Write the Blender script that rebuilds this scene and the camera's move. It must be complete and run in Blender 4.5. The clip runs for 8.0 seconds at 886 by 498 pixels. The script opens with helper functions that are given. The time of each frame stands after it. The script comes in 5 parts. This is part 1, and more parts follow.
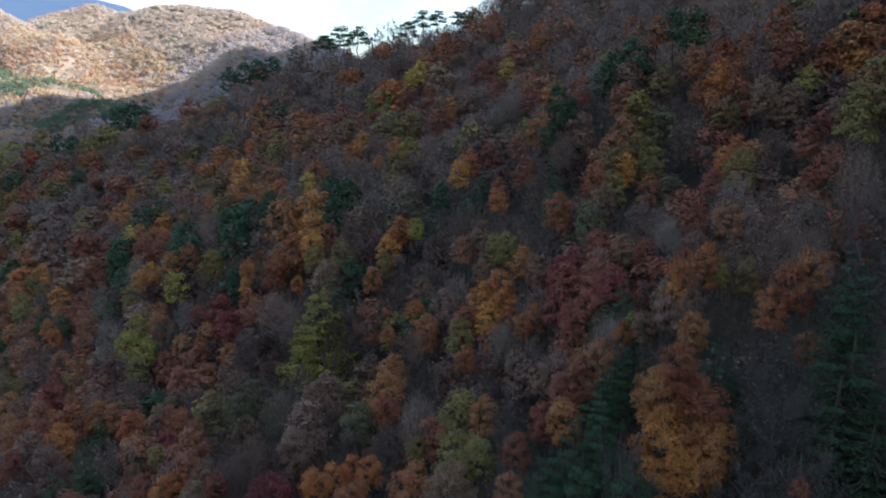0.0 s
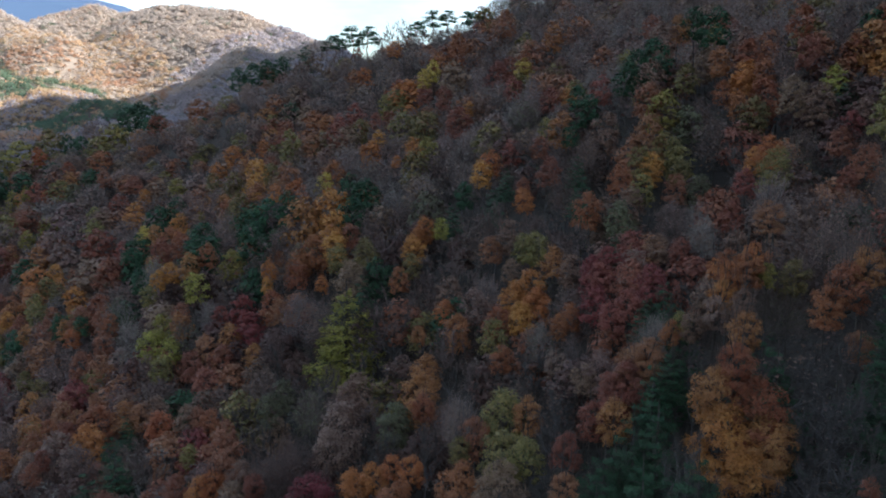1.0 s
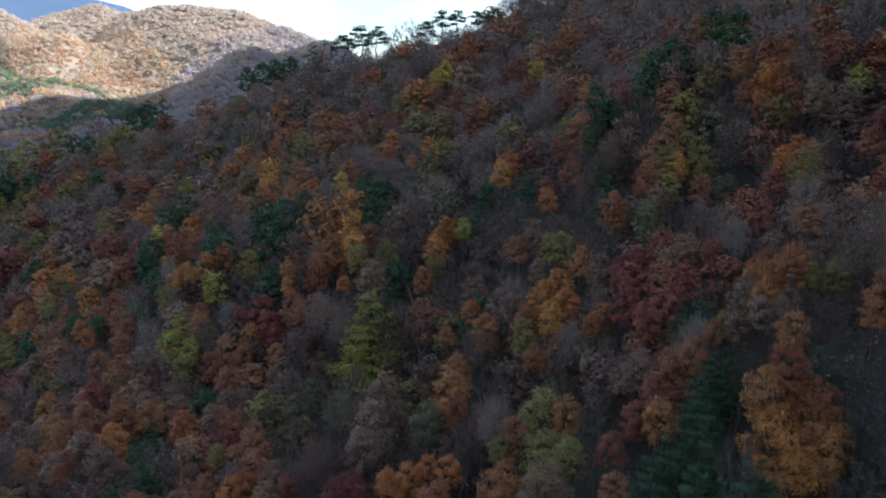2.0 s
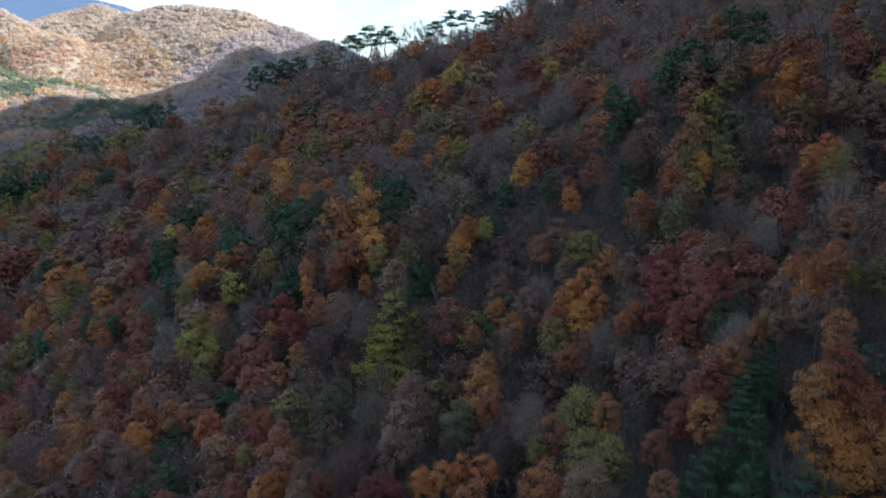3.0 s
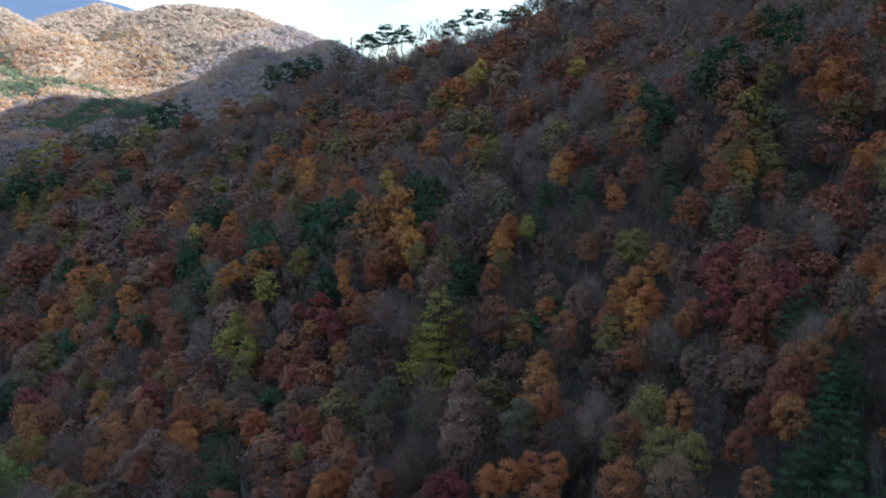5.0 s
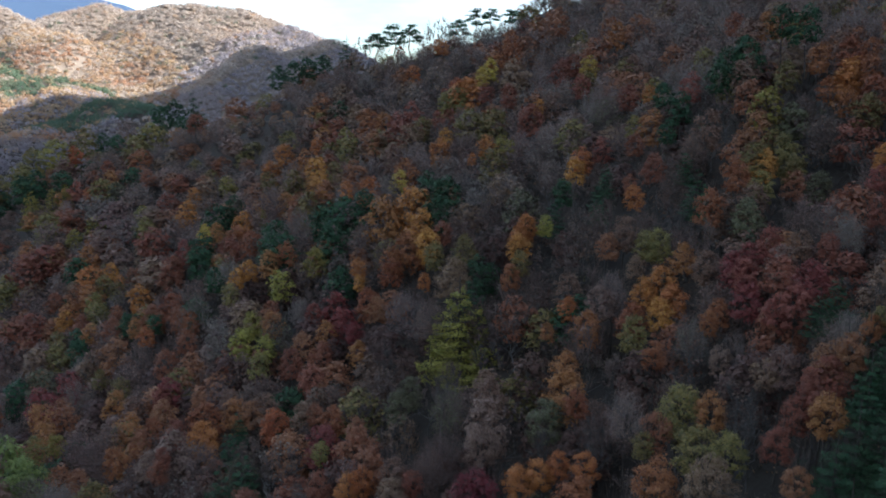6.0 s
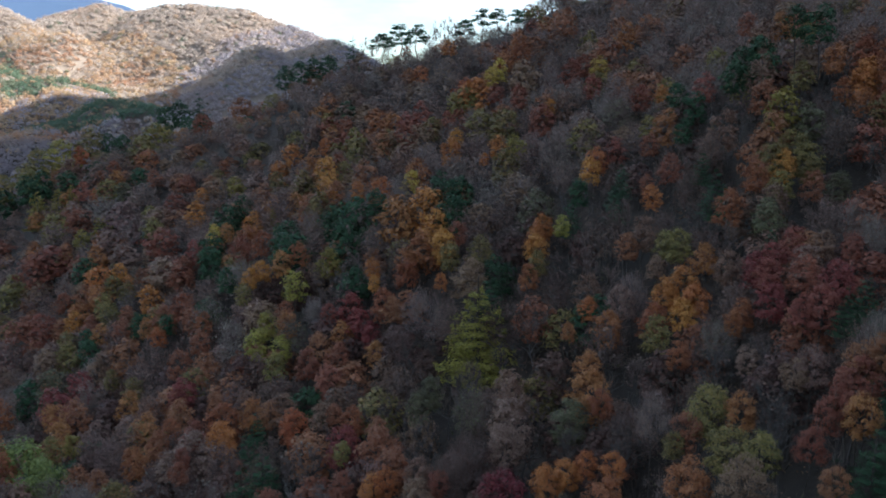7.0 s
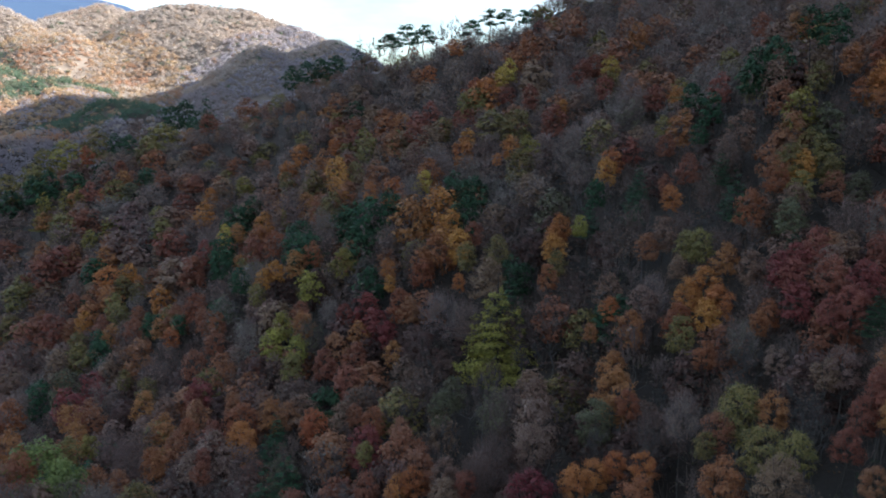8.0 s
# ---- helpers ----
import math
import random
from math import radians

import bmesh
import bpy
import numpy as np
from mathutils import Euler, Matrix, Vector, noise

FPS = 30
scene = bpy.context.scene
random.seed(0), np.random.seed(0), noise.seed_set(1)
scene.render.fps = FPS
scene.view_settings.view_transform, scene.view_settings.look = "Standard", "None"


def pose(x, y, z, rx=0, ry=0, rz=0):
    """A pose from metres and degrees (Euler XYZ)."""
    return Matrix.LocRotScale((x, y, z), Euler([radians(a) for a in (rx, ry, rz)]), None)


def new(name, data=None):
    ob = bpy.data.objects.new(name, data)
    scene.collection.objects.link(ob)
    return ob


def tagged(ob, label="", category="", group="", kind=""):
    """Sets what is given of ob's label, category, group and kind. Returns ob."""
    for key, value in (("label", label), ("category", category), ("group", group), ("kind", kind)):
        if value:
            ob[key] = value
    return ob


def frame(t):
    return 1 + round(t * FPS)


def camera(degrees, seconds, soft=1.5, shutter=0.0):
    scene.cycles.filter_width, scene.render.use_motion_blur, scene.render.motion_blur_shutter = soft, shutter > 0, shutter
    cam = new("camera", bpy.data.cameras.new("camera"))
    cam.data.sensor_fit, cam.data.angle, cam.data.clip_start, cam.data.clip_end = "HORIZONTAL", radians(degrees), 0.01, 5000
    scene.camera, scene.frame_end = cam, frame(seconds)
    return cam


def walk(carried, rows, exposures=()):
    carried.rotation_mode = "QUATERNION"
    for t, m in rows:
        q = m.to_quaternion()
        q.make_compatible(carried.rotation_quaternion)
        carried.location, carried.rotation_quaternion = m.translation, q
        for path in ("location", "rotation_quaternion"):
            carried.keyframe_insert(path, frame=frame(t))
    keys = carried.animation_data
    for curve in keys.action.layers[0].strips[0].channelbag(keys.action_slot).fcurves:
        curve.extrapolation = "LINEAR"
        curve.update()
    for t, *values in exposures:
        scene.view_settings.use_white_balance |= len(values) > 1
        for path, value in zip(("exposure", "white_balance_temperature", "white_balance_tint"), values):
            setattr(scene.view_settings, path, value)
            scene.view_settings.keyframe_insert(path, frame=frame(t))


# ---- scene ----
cam = camera(62.0, 8.0, soft=1.9)
METRES, EYE, TILT, LEAN, TURN = 20.0, 60.0, -10.0, 0.0, 0.0
ROWS = [
    (0.0, 0.0, 0.0, 0.0, -0.0, 0.0, -0.0),
    (0.5, -0.0771, 0.0002, 0.001, -0.02, 0.0, 0.05),
    (1.0, -0.1495, 0.0001, 0.0015, -0.03, -0.01, 0.08),
    (1.5, -0.2185, -0.0001, 0.0008, -0.05, -0.02, 0.09),
    (3.0, -0.4194, 0.0015, -0.0055, -0.11, -0.01, 0.1),
    (3.5, -0.4853, 0.0009, -0.007, -0.12, -0.02, 0.11),
    (4.0, -0.5508, 0.0004, -0.0083, -0.14, -0.03, 0.12),
    (4.5, -0.6138, 0.0003, -0.0093, -0.16, -0.05, 0.15),
    (6.0, -0.7832, 0.0012, -0.0086, -0.2, -0.09, 0.15),
    (6.5, -0.8361, 0.0019, -0.0088, -0.23, -0.09, 0.16),
    (7.0, -0.8892, 0.0017, -0.0087, -0.27, -0.08, 0.18),
    (7.5, -0.9428, 0.0021, -0.0089, -0.29, -0.08, 0.19),
    (8.0, -0.9998, 0.0023, -0.0092, -0.31, -0.06, 0.17),
]
walk(cam, [(t, pose(0, 0, EYE, TILT, LEAN, TURN) @ pose(METRES * x, METRES * y, METRES * z, 90 + pitch, roll, yaw)) for t, x, y, z, yaw, pitch, roll in ROWS],
     exposures=[(0.0, 1.93, 5900, 7), (8.0, 1.93, 5900, 7)])

# ---- world, sun and exposure ----
SUN_ELEVATION, SUN_AZIMUTH = 26.0, 101.0   # azimuth clockwise from the camera's first line of sight (+y)
world = bpy.data.worlds.new("sky")
scene.world = world
world.use_nodes = True
wn, wl = world.node_tree.nodes, world.node_tree.links
wn.clear()
sky = wn.new("ShaderNodeTexSky")
sky.sky_type = "NISHITA"
sky.sun_disc = False
sky.sun_elevation = radians(SUN_ELEVATION)
sky.sun_rotation = radians(SUN_AZIMUTH)
sky.air_density, sky.dust_density, sky.ozone_density = 1.2, 1.0, 1.5
# thin bright cloud over the blue
w_co = wn.new("ShaderNodeTexCoord")
w_map = wn.new("ShaderNodeMapping")
w_map.inputs["Scale"].default_value = (1.0, 1.0, 3.5)
w_noise = wn.new("ShaderNodeTexNoise")
w_noise.inputs["Scale"].default_value = 2.2
w_noise.inputs["Detail"].default_value = 6.0
w_ramp = wn.new("ShaderNodeValToRGB")
w_ramp.color_ramp.elements[0].position = 0.44
w_ramp.color_ramp.elements[1].position = 0.74
w_mix = wn.new("ShaderNodeMix")
w_mix.data_type = "RGBA"
w_mix.inputs["B"].default_value = (7.5, 7.9, 8.4, 1)
bg = wn.new("ShaderNodeBackground")
bg.inputs["Strength"].default_value = 0.07
w_out = wn.new("ShaderNodeOutputWorld")
wl.new(w_co.outputs["Generated"], w_map.inputs["Vector"])
wl.new(w_map.outputs["Vector"], w_noise.inputs["Vector"])
wl.new(w_noise.outputs["Fac"], w_ramp.inputs["Fac"])
wl.new(w_ramp.outputs["Color"], w_mix.inputs["Factor"])
wl.new(sky.outputs["Color"], w_mix.inputs["A"])
wl.new(w_mix.outputs["Result"], bg.inputs["Color"])
wl.new(bg.outputs["Background"], w_out.inputs["Surface"])

sun = new("sun", bpy.data.lights.new("sun", "SUN"))
sun.data.energy, sun.data.angle, sun.data.color = 3.7, radians(0.5), (1.0, 0.93, 0.82)
e_, a_ = radians(SUN_ELEVATION), radians(SUN_AZIMUTH)
SUN_FROM = Vector((math.sin(a_) * math.cos(e_), math.cos(a_) * math.cos(e_), math.sin(e_)))
sun.matrix_world = Matrix.Translation((300, 100, 600)) @ SUN_FROM.to_track_quat("Z", "Y").to_matrix().to_4x4()


# ---- materials ----
def material(name):
    m = bpy.data.materials.new(name)
    m.use_nodes = True
    nt = m.node_tree
    return m, nt.nodes, nt.links, nt.nodes["Principled BSDF"]


def noise_node(nodes, links, scale, detail=4.0, space="Object"):
    co = nodes.new("ShaderNodeTexCoord")
    n = nodes.new("ShaderNodeTexNoise")
    n.inputs["Scale"].default_value, n.inputs["Detail"].default_value = scale, detail
    if space == "World":
        geo = nodes.new("ShaderNodeNewGeometry")
        links.new(geo.outputs["Position"], n.inputs["Vector"])
    else:
        links.new(co.outputs[space], n.inputs["Vector"])
    return n


def mixed(nodes, links, fac, a, b, blend="MIX"):
    mix = nodes.new("ShaderNodeMix")
    mix.data_type, mix.blend_type = "RGBA", blend
    for slot, v in (("Factor", fac), ("A", a), ("B", b)):
        if isinstance(v, (tuple, float, int)):
            mix.inputs[slot].default_value = (*v, 1) if isinstance(v, tuple) else v
        else:
            links.new(v, mix.inputs[slot])
    return mix.outputs["Result"]


def ranged(nodes, links, value, lo, hi, a=0.0, b=1.0):
    r = nodes.new("ShaderNodeMapRange")
    r.inputs["From Min"].default_value, r.inputs["From Max"].default_value = lo, hi
    r.inputs["To Min"].default_value, r.inputs["To Max"].default_value = a, b
    links.new(value, r.inputs["Value"])
    return r.outputs["Result"]


def leaf_material(name, main, turn, dry, gloss=0.55, scale=0.55):
    """Leaves: the main colour, a turned one in whole boughs and a dry one leaf by leaf; each tree has its own shade."""
    m, n, l, p = material(name)
    boughs = noise_node(n, l, scale, 3.0)
    c = mixed(n, l, ranged(n, l, boughs.outputs["Fac"], 0.38, 0.66), main, turn)
    geo = n.new("ShaderNodeNewGeometry")
    c = mixed(n, l, ranged(n, l, geo.outputs["Random Per Island"], 0.55, 1.0, 0.0, 0.6), c, dry)
    info = n.new("ShaderNodeObjectInfo")
    hsv = n.new("ShaderNodeHueSaturation")
    l.new(c, hsv.inputs["Color"])
    l.new(ranged(n, l, info.outputs["Random"], 0, 1, 0.485, 0.512), hsv.inputs["Hue"])
    value = n.new("ShaderNodeMath")
    value.operation = "MULTIPLY"
    l.new(ranged(n, l, geo.outputs["Random Per Island"], 0, 1, 0.70, 1.30), value.inputs[0])
    l.new(ranged(n, l, info.outputs["Random"], 0, 1, 0.82, 1.2), value.inputs[1])
    l.new(value.outputs["Value"], hsv.inputs["Value"])
    l.new(hsv.outputs["Color"], p.inputs["Base Color"])
    p.inputs["Roughness"].default_value = gloss
    p.inputs["Specular IOR Level"].default_value = 0.25
    thin = n.new("ShaderNodeBsdfTranslucent")
    l.new(hsv.outputs["Color"], thin.inputs["Color"])
    add = n.new("ShaderNodeMixShader")
    add.inputs["Fac"].default_value = 0.25
    l.new(p.outputs["BSDF"], add.inputs[1])
    l.new(thin.outputs["BSDF"], add.inputs[2])
    l.new(add.outputs["Shader"], n["Material Output"].inputs["Surface"])
    return m


LEAF = {
    "orange": leaf_material("leaves_orange", (0.45, 0.175, 0.05), (0.38, 0.135, 0.046), (0.27, 0.14, 0.07)),
    "amber": leaf_material("leaves_amber", (0.46, 0.21, 0.052), (0.40, 0.16, 0.047), (0.30, 0.155, 0.06)),
    "copper": leaf_material("leaves_copper", (0.335, 0.138, 0.052), (0.28, 0.108, 0.047), (0.21, 0.115, 0.062)),
    "rust": leaf_material("leaves_rust", (0.255, 0.108, 0.06), (0.275, 0.098, 0.05), (0.18, 0.11, 0.075)),
    "brown": leaf_material("leaves_brown", (0.215, 0.127, 0.08), (0.175, 0.106, 0.072), (0.24, 0.165, 0.12)),
    "mauve": leaf_material("leaves_withered", (0.195, 0.117, 0.091), (0.20, 0.12, 0.096), (0.235, 0.165, 0.135)),
    "red": leaf_material("leaves_red", (0.275, 0.085, 0.06), (0.23, 0.07, 0.055), (0.18, 0.092, 0.07)),
    "crimson": leaf_material("leaves_crimson", (0.22, 0.048, 0.04), (0.18, 0.04, 0.038), (0.15, 0.07, 0.058)),
    "yellow": leaf_material("leaves_yellow", (0.48, 0.35, 0.07), (0.38, 0.28, 0.07), (0.34, 0.21, 0.07)),
    "gold": leaf_material("needles_gold_green", (0.275, 0.242, 0.055), (0.215, 0.2, 0.05), (0.30, 0.215, 0.056)),
    "lime": leaf_material("leaves_lime", (0.27, 0.235, 0.052), (0.20, 0.185, 0.048), (0.29, 0.20, 0.055)),
    "olive": leaf_material("leaves_olive", (0.20, 0.165, 0.055), (0.145, 0.13, 0.052), (0.26, 0.16, 0.06)),
    "sage": leaf_material("leaves_sage", (0.12, 0.115, 0.06), (0.10, 0.097, 0.055), (0.155, 0.14, 0.075)),
    "green": leaf_material("leaves_green", (0.195, 0.245, 0.065), (0.155, 0.2, 0.06), (0.23, 0.235, 0.075)),
    # darkened copy of the withered leaves: shade between crowns put into the colour
    "dusky": leaf_material("leaves_gap_shade", (0.115, 0.068, 0.05), (0.125, 0.066, 0.048), (0.14, 0.095, 0.072)),
    "pale": leaf_material("leaves_pale", (0.19, 0.16, 0.125), (0.15, 0.125, 0.10), (0.23, 0.205, 0.175)),
    "pine": leaf_material("needles_pine", (0.028, 0.07, 0.034), (0.036, 0.08, 0.034), (0.05, 0.08, 0.034), 0.6),
    "bare": leaf_material("leaves_last", (0.14, 0.09, 0.07), (0.12, 0.085, 0.07), (0.18, 0.13, 0.11)),
}


def bark_material(name, dark, light):
    m, n, l, p = material(name)
    rough = noise_node(n, l, 7.0, 6.0)
    stain = noise_node(n, l, 0.9, 2.0)
    c = mixed(n, l, ranged(n, l, rough.outputs["Fac"], 0.35, 0.7), dark, light)
    c = mixed(n, l, ranged(n, l, stain.outputs["Fac"], 0.5, 0.75, 0.0, 0.5), c, (0.07, 0.075, 0.06))
    l.new(c, p.inputs["Base Color"])
    p.inputs["Roughness"].default_value = 0.9
    bump = n.new("ShaderNodeBump")
    bump.inputs["Strength"].default_value, bump.inputs["Distance"].default_value = 0.6, 0.03
    l.new(rough.outputs["Fac"], bump.inputs["Height"])
    l.new(bump.outputs["Normal"], p.inputs["Normal"])
    return m


BARK = bark_material("bark_grey_brown", (0.045, 0.036, 0.03), (0.11, 0.09, 0.078))
BARK_PALE = bark_material("bark_pale", (0.16, 0.145, 0.13), (0.36, 0.33, 0.30))
BARK_RED = bark_material("bark_red_pine", (0.10, 0.055, 0.035), (0.22, 0.12, 0.075))
BARK_GREY = bark_material("bark_grey", (0.075, 0.065, 0.06), (0.165, 0.148, 0.14))
TWIG = bark_material("twigs_grey_brown", (0.125, 0.088, 0.075), (0.205, 0.145, 0.124))
# grey twigs, paled to put the upper slope's haze into their colour
TWIG_HAZE = bark_material("twigs_pale_hazy", (0.19, 0.148, 0.135), (0.29, 0.23, 0.212))
# dark twigs, with the shade of gully and gaps put into their colour
TWIG_SHADE = bark_material("twigs_shade_dark", (0.05, 0.042, 0.038), (0.10, 0.085, 0.078))

GROUND, g_n, g_l, g_p = material("leaf_litter_and_haze")
g_big = noise_node(g_n, g_l, 0.05, 5.0)
g_small = noise_node(g_n, g_l, 2.5, 6.0)
g_c = mixed(g_n, g_l, ranged(g_n, g_l, g_small.outputs["Fac"], 0.35, 0.7), (0.026, 0.019, 0.014), (0.07, 0.047, 0.034))
g_c = mixed(g_n, g_l, ranged(g_n, g_l, g_big.outputs["Fac"], 0.42, 0.66), g_c, (0.036, 0.03, 0.024))
g_pos = g_n.new("ShaderNodeNewGeometry")
g_xyz = g_n.new("ShaderNodeSeparateXYZ")
g_l.new(g_pos.outputs["Position"], g_xyz.inputs["Vector"])
# beyond the valley the floor of the bare woods is paler, painted so for haze
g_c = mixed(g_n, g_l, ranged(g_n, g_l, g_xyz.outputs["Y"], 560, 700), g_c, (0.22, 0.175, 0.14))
# the last range is blue: haze put into the colour of its dark firs
g_c = mixed(g_n, g_l, ranged(g_n, g_l, g_xyz.outputs["Y"], 1300, 1700), g_c, (0.045, 0.08, 0.15))
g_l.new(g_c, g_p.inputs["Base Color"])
g_p.inputs["Roughness"].default_value = 0.95
g_b = g_n.new("ShaderNodeBump")
g_b.inputs["Strength"].default_value, g_b.inputs["Distance"].default_value = 0.7, 0.15
g_l.new(g_small.outputs["Fac"], g_b.inputs["Height"])
g_l.new(g_b.outputs["Normal"], g_p.inputs["Normal"])


# ---- the land ----
def soft_max(a, b, w):
    return np.maximum(a, b) + w * np.exp(-np.abs(a - b) / w) * 0.5


# knolls and hollows of the flank: x, y, spread, rise
KNOLLS = [(-120, 215, 45, 2.2), (-70, 215, 40, -0.3), (-20, 200, 35, -2.4), (15, 180, 35, 2.5), (-10, 140, 30, 2.0), (-40, 105, 24, 2.3), (-15, 100, 20, -1.2),
          (5, 90, 18, 1.1), (25, 95, 20, 2.4), (-55, 80, 20, 0.9), (-35, 72, 16, -1.0), (-15, 70, 14, -1.6), (0, 68, 12, -1.5), (25, 72, 14, -1.7), (-22, 56, 12, 0.9),
          (-44, 60, 16, 5.0), (-64, 68, 14, 6.0), (12, 42, 10, 2.1), (20, 38, 12, 3.4)]


def near_hill(x, y):
    """The wooded flank: rises to the right and ahead, with a crest behind which it drops; unseen summits are added to
    block the sun.
    """
    X = np.clip(x, -260, 160) / 100
    Y = np.clip(y, -150, 420) / 100
    h = 31.26 + 63.11 * X + 18.41 * Y - 10.4 * X * X - 16.36 * X * Y + 4.24 * Y * Y - 11.0
    # unseen summits on the right and behind, added to keep the sun off this flank
    h = h + np.maximum(x - 160, 0) * 0.45 + 130 / (1 + np.exp(-(x - 135) / 18))
    h = h + 125 / (1 + np.exp(-(y - 335) / 22)) / (1 + np.exp(-(x - 80) / 12))
    h = h + 3.5 * np.exp(-((y - 244) / 30) ** 2) / (1 + np.exp((x + 105) / 12))
    # the last term extends the unseen crest, to cast shade on far spur and valley
    crest = 214 - 0.21 * x + 1.5 * np.maximum(x - 4, 0) + 1.8 * np.maximum(x - 70, 0)
    h = h + 7.5 * np.exp(-((y - crest + 8) / 26) ** 2) / (1 + np.exp((x - 25) / 8)) / (1 + np.exp(-(x + 72) / 7))
    past = 7.0 * np.logaddexp(0, (y - crest) / 7.0)
    h = h - past * 0.85
    h = h + 0.7 * np.sin(x * 0.11 + 0.03 * y) * np.sin(y * 0.085 + 1.0)
    for kx, ky, spread, rise in KNOLLS:
        h = h + rise * np.exp(-((x - kx) ** 2 + (y - ky) ** 2) / (2 * spread * spread))
    top = 340.0
    return np.where(h > top - 60, top - 60 + 60 * np.tanh((h - top + 60) / 60), h)


def spine(x, y, points, fall):
    """Height of a ridge whose crest runs through the points and whose sides fall off."""
    best = np.full(np.shape(x), -400.0)
    for (x0, y0, z0), (x1, y1, z1) in zip(points, points[1:]):
        dx, dy = x1 - x0, y1 - y0
        s = np.clip(((x - x0) * dx + (y - y0) * dy) / (dx * dx + dy * dy), 0, 1)
        d = np.hypot(x - x0 - s * dx, y - y0 - s * dy)
        best = np.maximum(best, z0 + s * (z1 - z0) - fall * (np.sqrt(d * d + 100) - 10))
    return best


def rumple(x, y, size, seed):
    return np.sin(x / size + seed) * np.sin(y / size * 0.8 + 2.1 * seed) + 0.6 * np.sin((x + y) / size * 0.7 + 3 * seed) * np.sin((x - y) / size * 0.9)


MAIN_RIDGE = [(-1500, 1200, 150), (-760, 1060, 165), (-575, 1045, 178), (-536, 1044, 196), (-475, 1043, 211), (-437, 1041, 197), (-365, 991, 199), (-258, 969, 193), (-195, 934, 165), (-133, 878, 139), (-72, 822, 107), (100, 760, 60)]
LEFT_SPUR = [(-900, 980, 240), (-561, 939, 184), (-502, 916, 168), (-446, 879, 142), (-363, 798, 88)]
GREEN_SPUR = [(-800, 860, 190), (-562, 828, 143), (-453, 741, 109), (-408, 720, 102), (-356, 664, 77)]
KNOB = [(-321, 612, 64), (-297, 633, 72), (-266, 611, 62)]
SHADED_SPUR = [(-296, 662, 62), (-242, 720, 101), (-215, 784, 124), (-140, 880, 146)]
FAR_RANGE = [(-3600, 2300, 650), (-1782, 2734, 620), (-1463, 2718, 530), (-1323, 2712, 500), (-1154, 2711, 468), (-800, 2703, 260), (300, 3000, 120), (2500, 2600, 150)]
# ridge never in view, added to cut the sky light on the lower slope
UNSEEN_BACK_RIDGE = [(-1200, -460, 210), (-300, -310, 190), (200, -330, 215), (900, -420, 300)]


def land(x, y):
    x, y = np.asarray(x, float), np.asarray(y, float)
    h = near_hill(x, y)
    far = spine(x, y, MAIN_RIDGE, 0.62)
    for line, fall in ((LEFT_SPUR, 0.6), (GREEN_SPUR, 0.55), (KNOB, 0.5), (SHADED_SPUR, 0.85), (FAR_RANGE, 0.5), (UNSEEN_BACK_RIDGE, 0.75)):
        far = soft_max(far, spine(x, y, line, fall), 4.0)
    far = far + np.clip((y - 430) / 200, 0, 1) * (9 * rumple(x, y, 30, 0.4) + 2.5 * rumple(x, y, 12, 1.7)) * np.clip(-spine(x, y, [(a, b, 0) for a, b, _ in MAIN_RIDGE], 1.0) / 70, 0.25, 1)
    h = soft_max(h, far, 4.0)
    return soft_max(h, 0.0 * h - 18 + 2 * rumple(x, y, 40, 0.9), 5.0)


def mesh_of(name, verts, faces, mats=(), corners=4):
    """A mesh from arrays of points and of faces that all have the same number of corners."""
    me = bpy.data.meshes.new(name)
    verts, faces = np.asarray(verts, np.float32), np.asarray(faces, np.int32)
    me.vertices.add(len(verts))
    me.vertices.foreach_set("co", verts.ravel())
    me.loops.add(faces.size)
    me.loops.foreach_set("vertex_index", faces.ravel())
    me.polygons.add(len(faces))
    me.polygons.foreach_set("loop_start", np.arange(0, faces.size, corners, dtype=np.int32))
    for m in mats:
        me.materials.append(m)
    me.update(calc_edges=True)
    return me


def graded(stops):
    """Positions along an axis: (start, end, step) stretches laid end to end."""
    return np.unique(np.concatenate([np.arange(a, b, s) for a, b, s in stops]))


xs = graded([(-4200, -900, 110), (-900, -560, 20), (-560, -180, 8), (-180, 70, 4), (70, 300, 12), (300, 4201, 130)])
ys = graded([(-3000, -200, 140), (-200, 10, 14), (10, 300, 4), (300, 560, 10), (560, 1080, 8), (1080, 1400, 40), (1400, 4401, 100)])
gx, gy = np.meshgrid(xs, ys)
gz = land(gx, gy)
nx, ny = len(xs), len(ys)
idx = np.arange(nx * ny).reshape(ny, nx)
quads = np.stack([idx[:-1, :-1], idx[:-1, 1:], idx[1:, 1:], idx[1:, :-1]], -1).reshape(-1, 4)
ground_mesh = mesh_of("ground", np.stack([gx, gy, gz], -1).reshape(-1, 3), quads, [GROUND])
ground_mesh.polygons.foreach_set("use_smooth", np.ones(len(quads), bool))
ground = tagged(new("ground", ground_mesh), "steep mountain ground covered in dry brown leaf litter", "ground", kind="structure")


# ---- tree shapes ----
rng = np.random.default_rng(7)


def unit(v):
    return v / np.maximum(np.linalg.norm(v, axis=-1, keepdims=True), 1e-6)


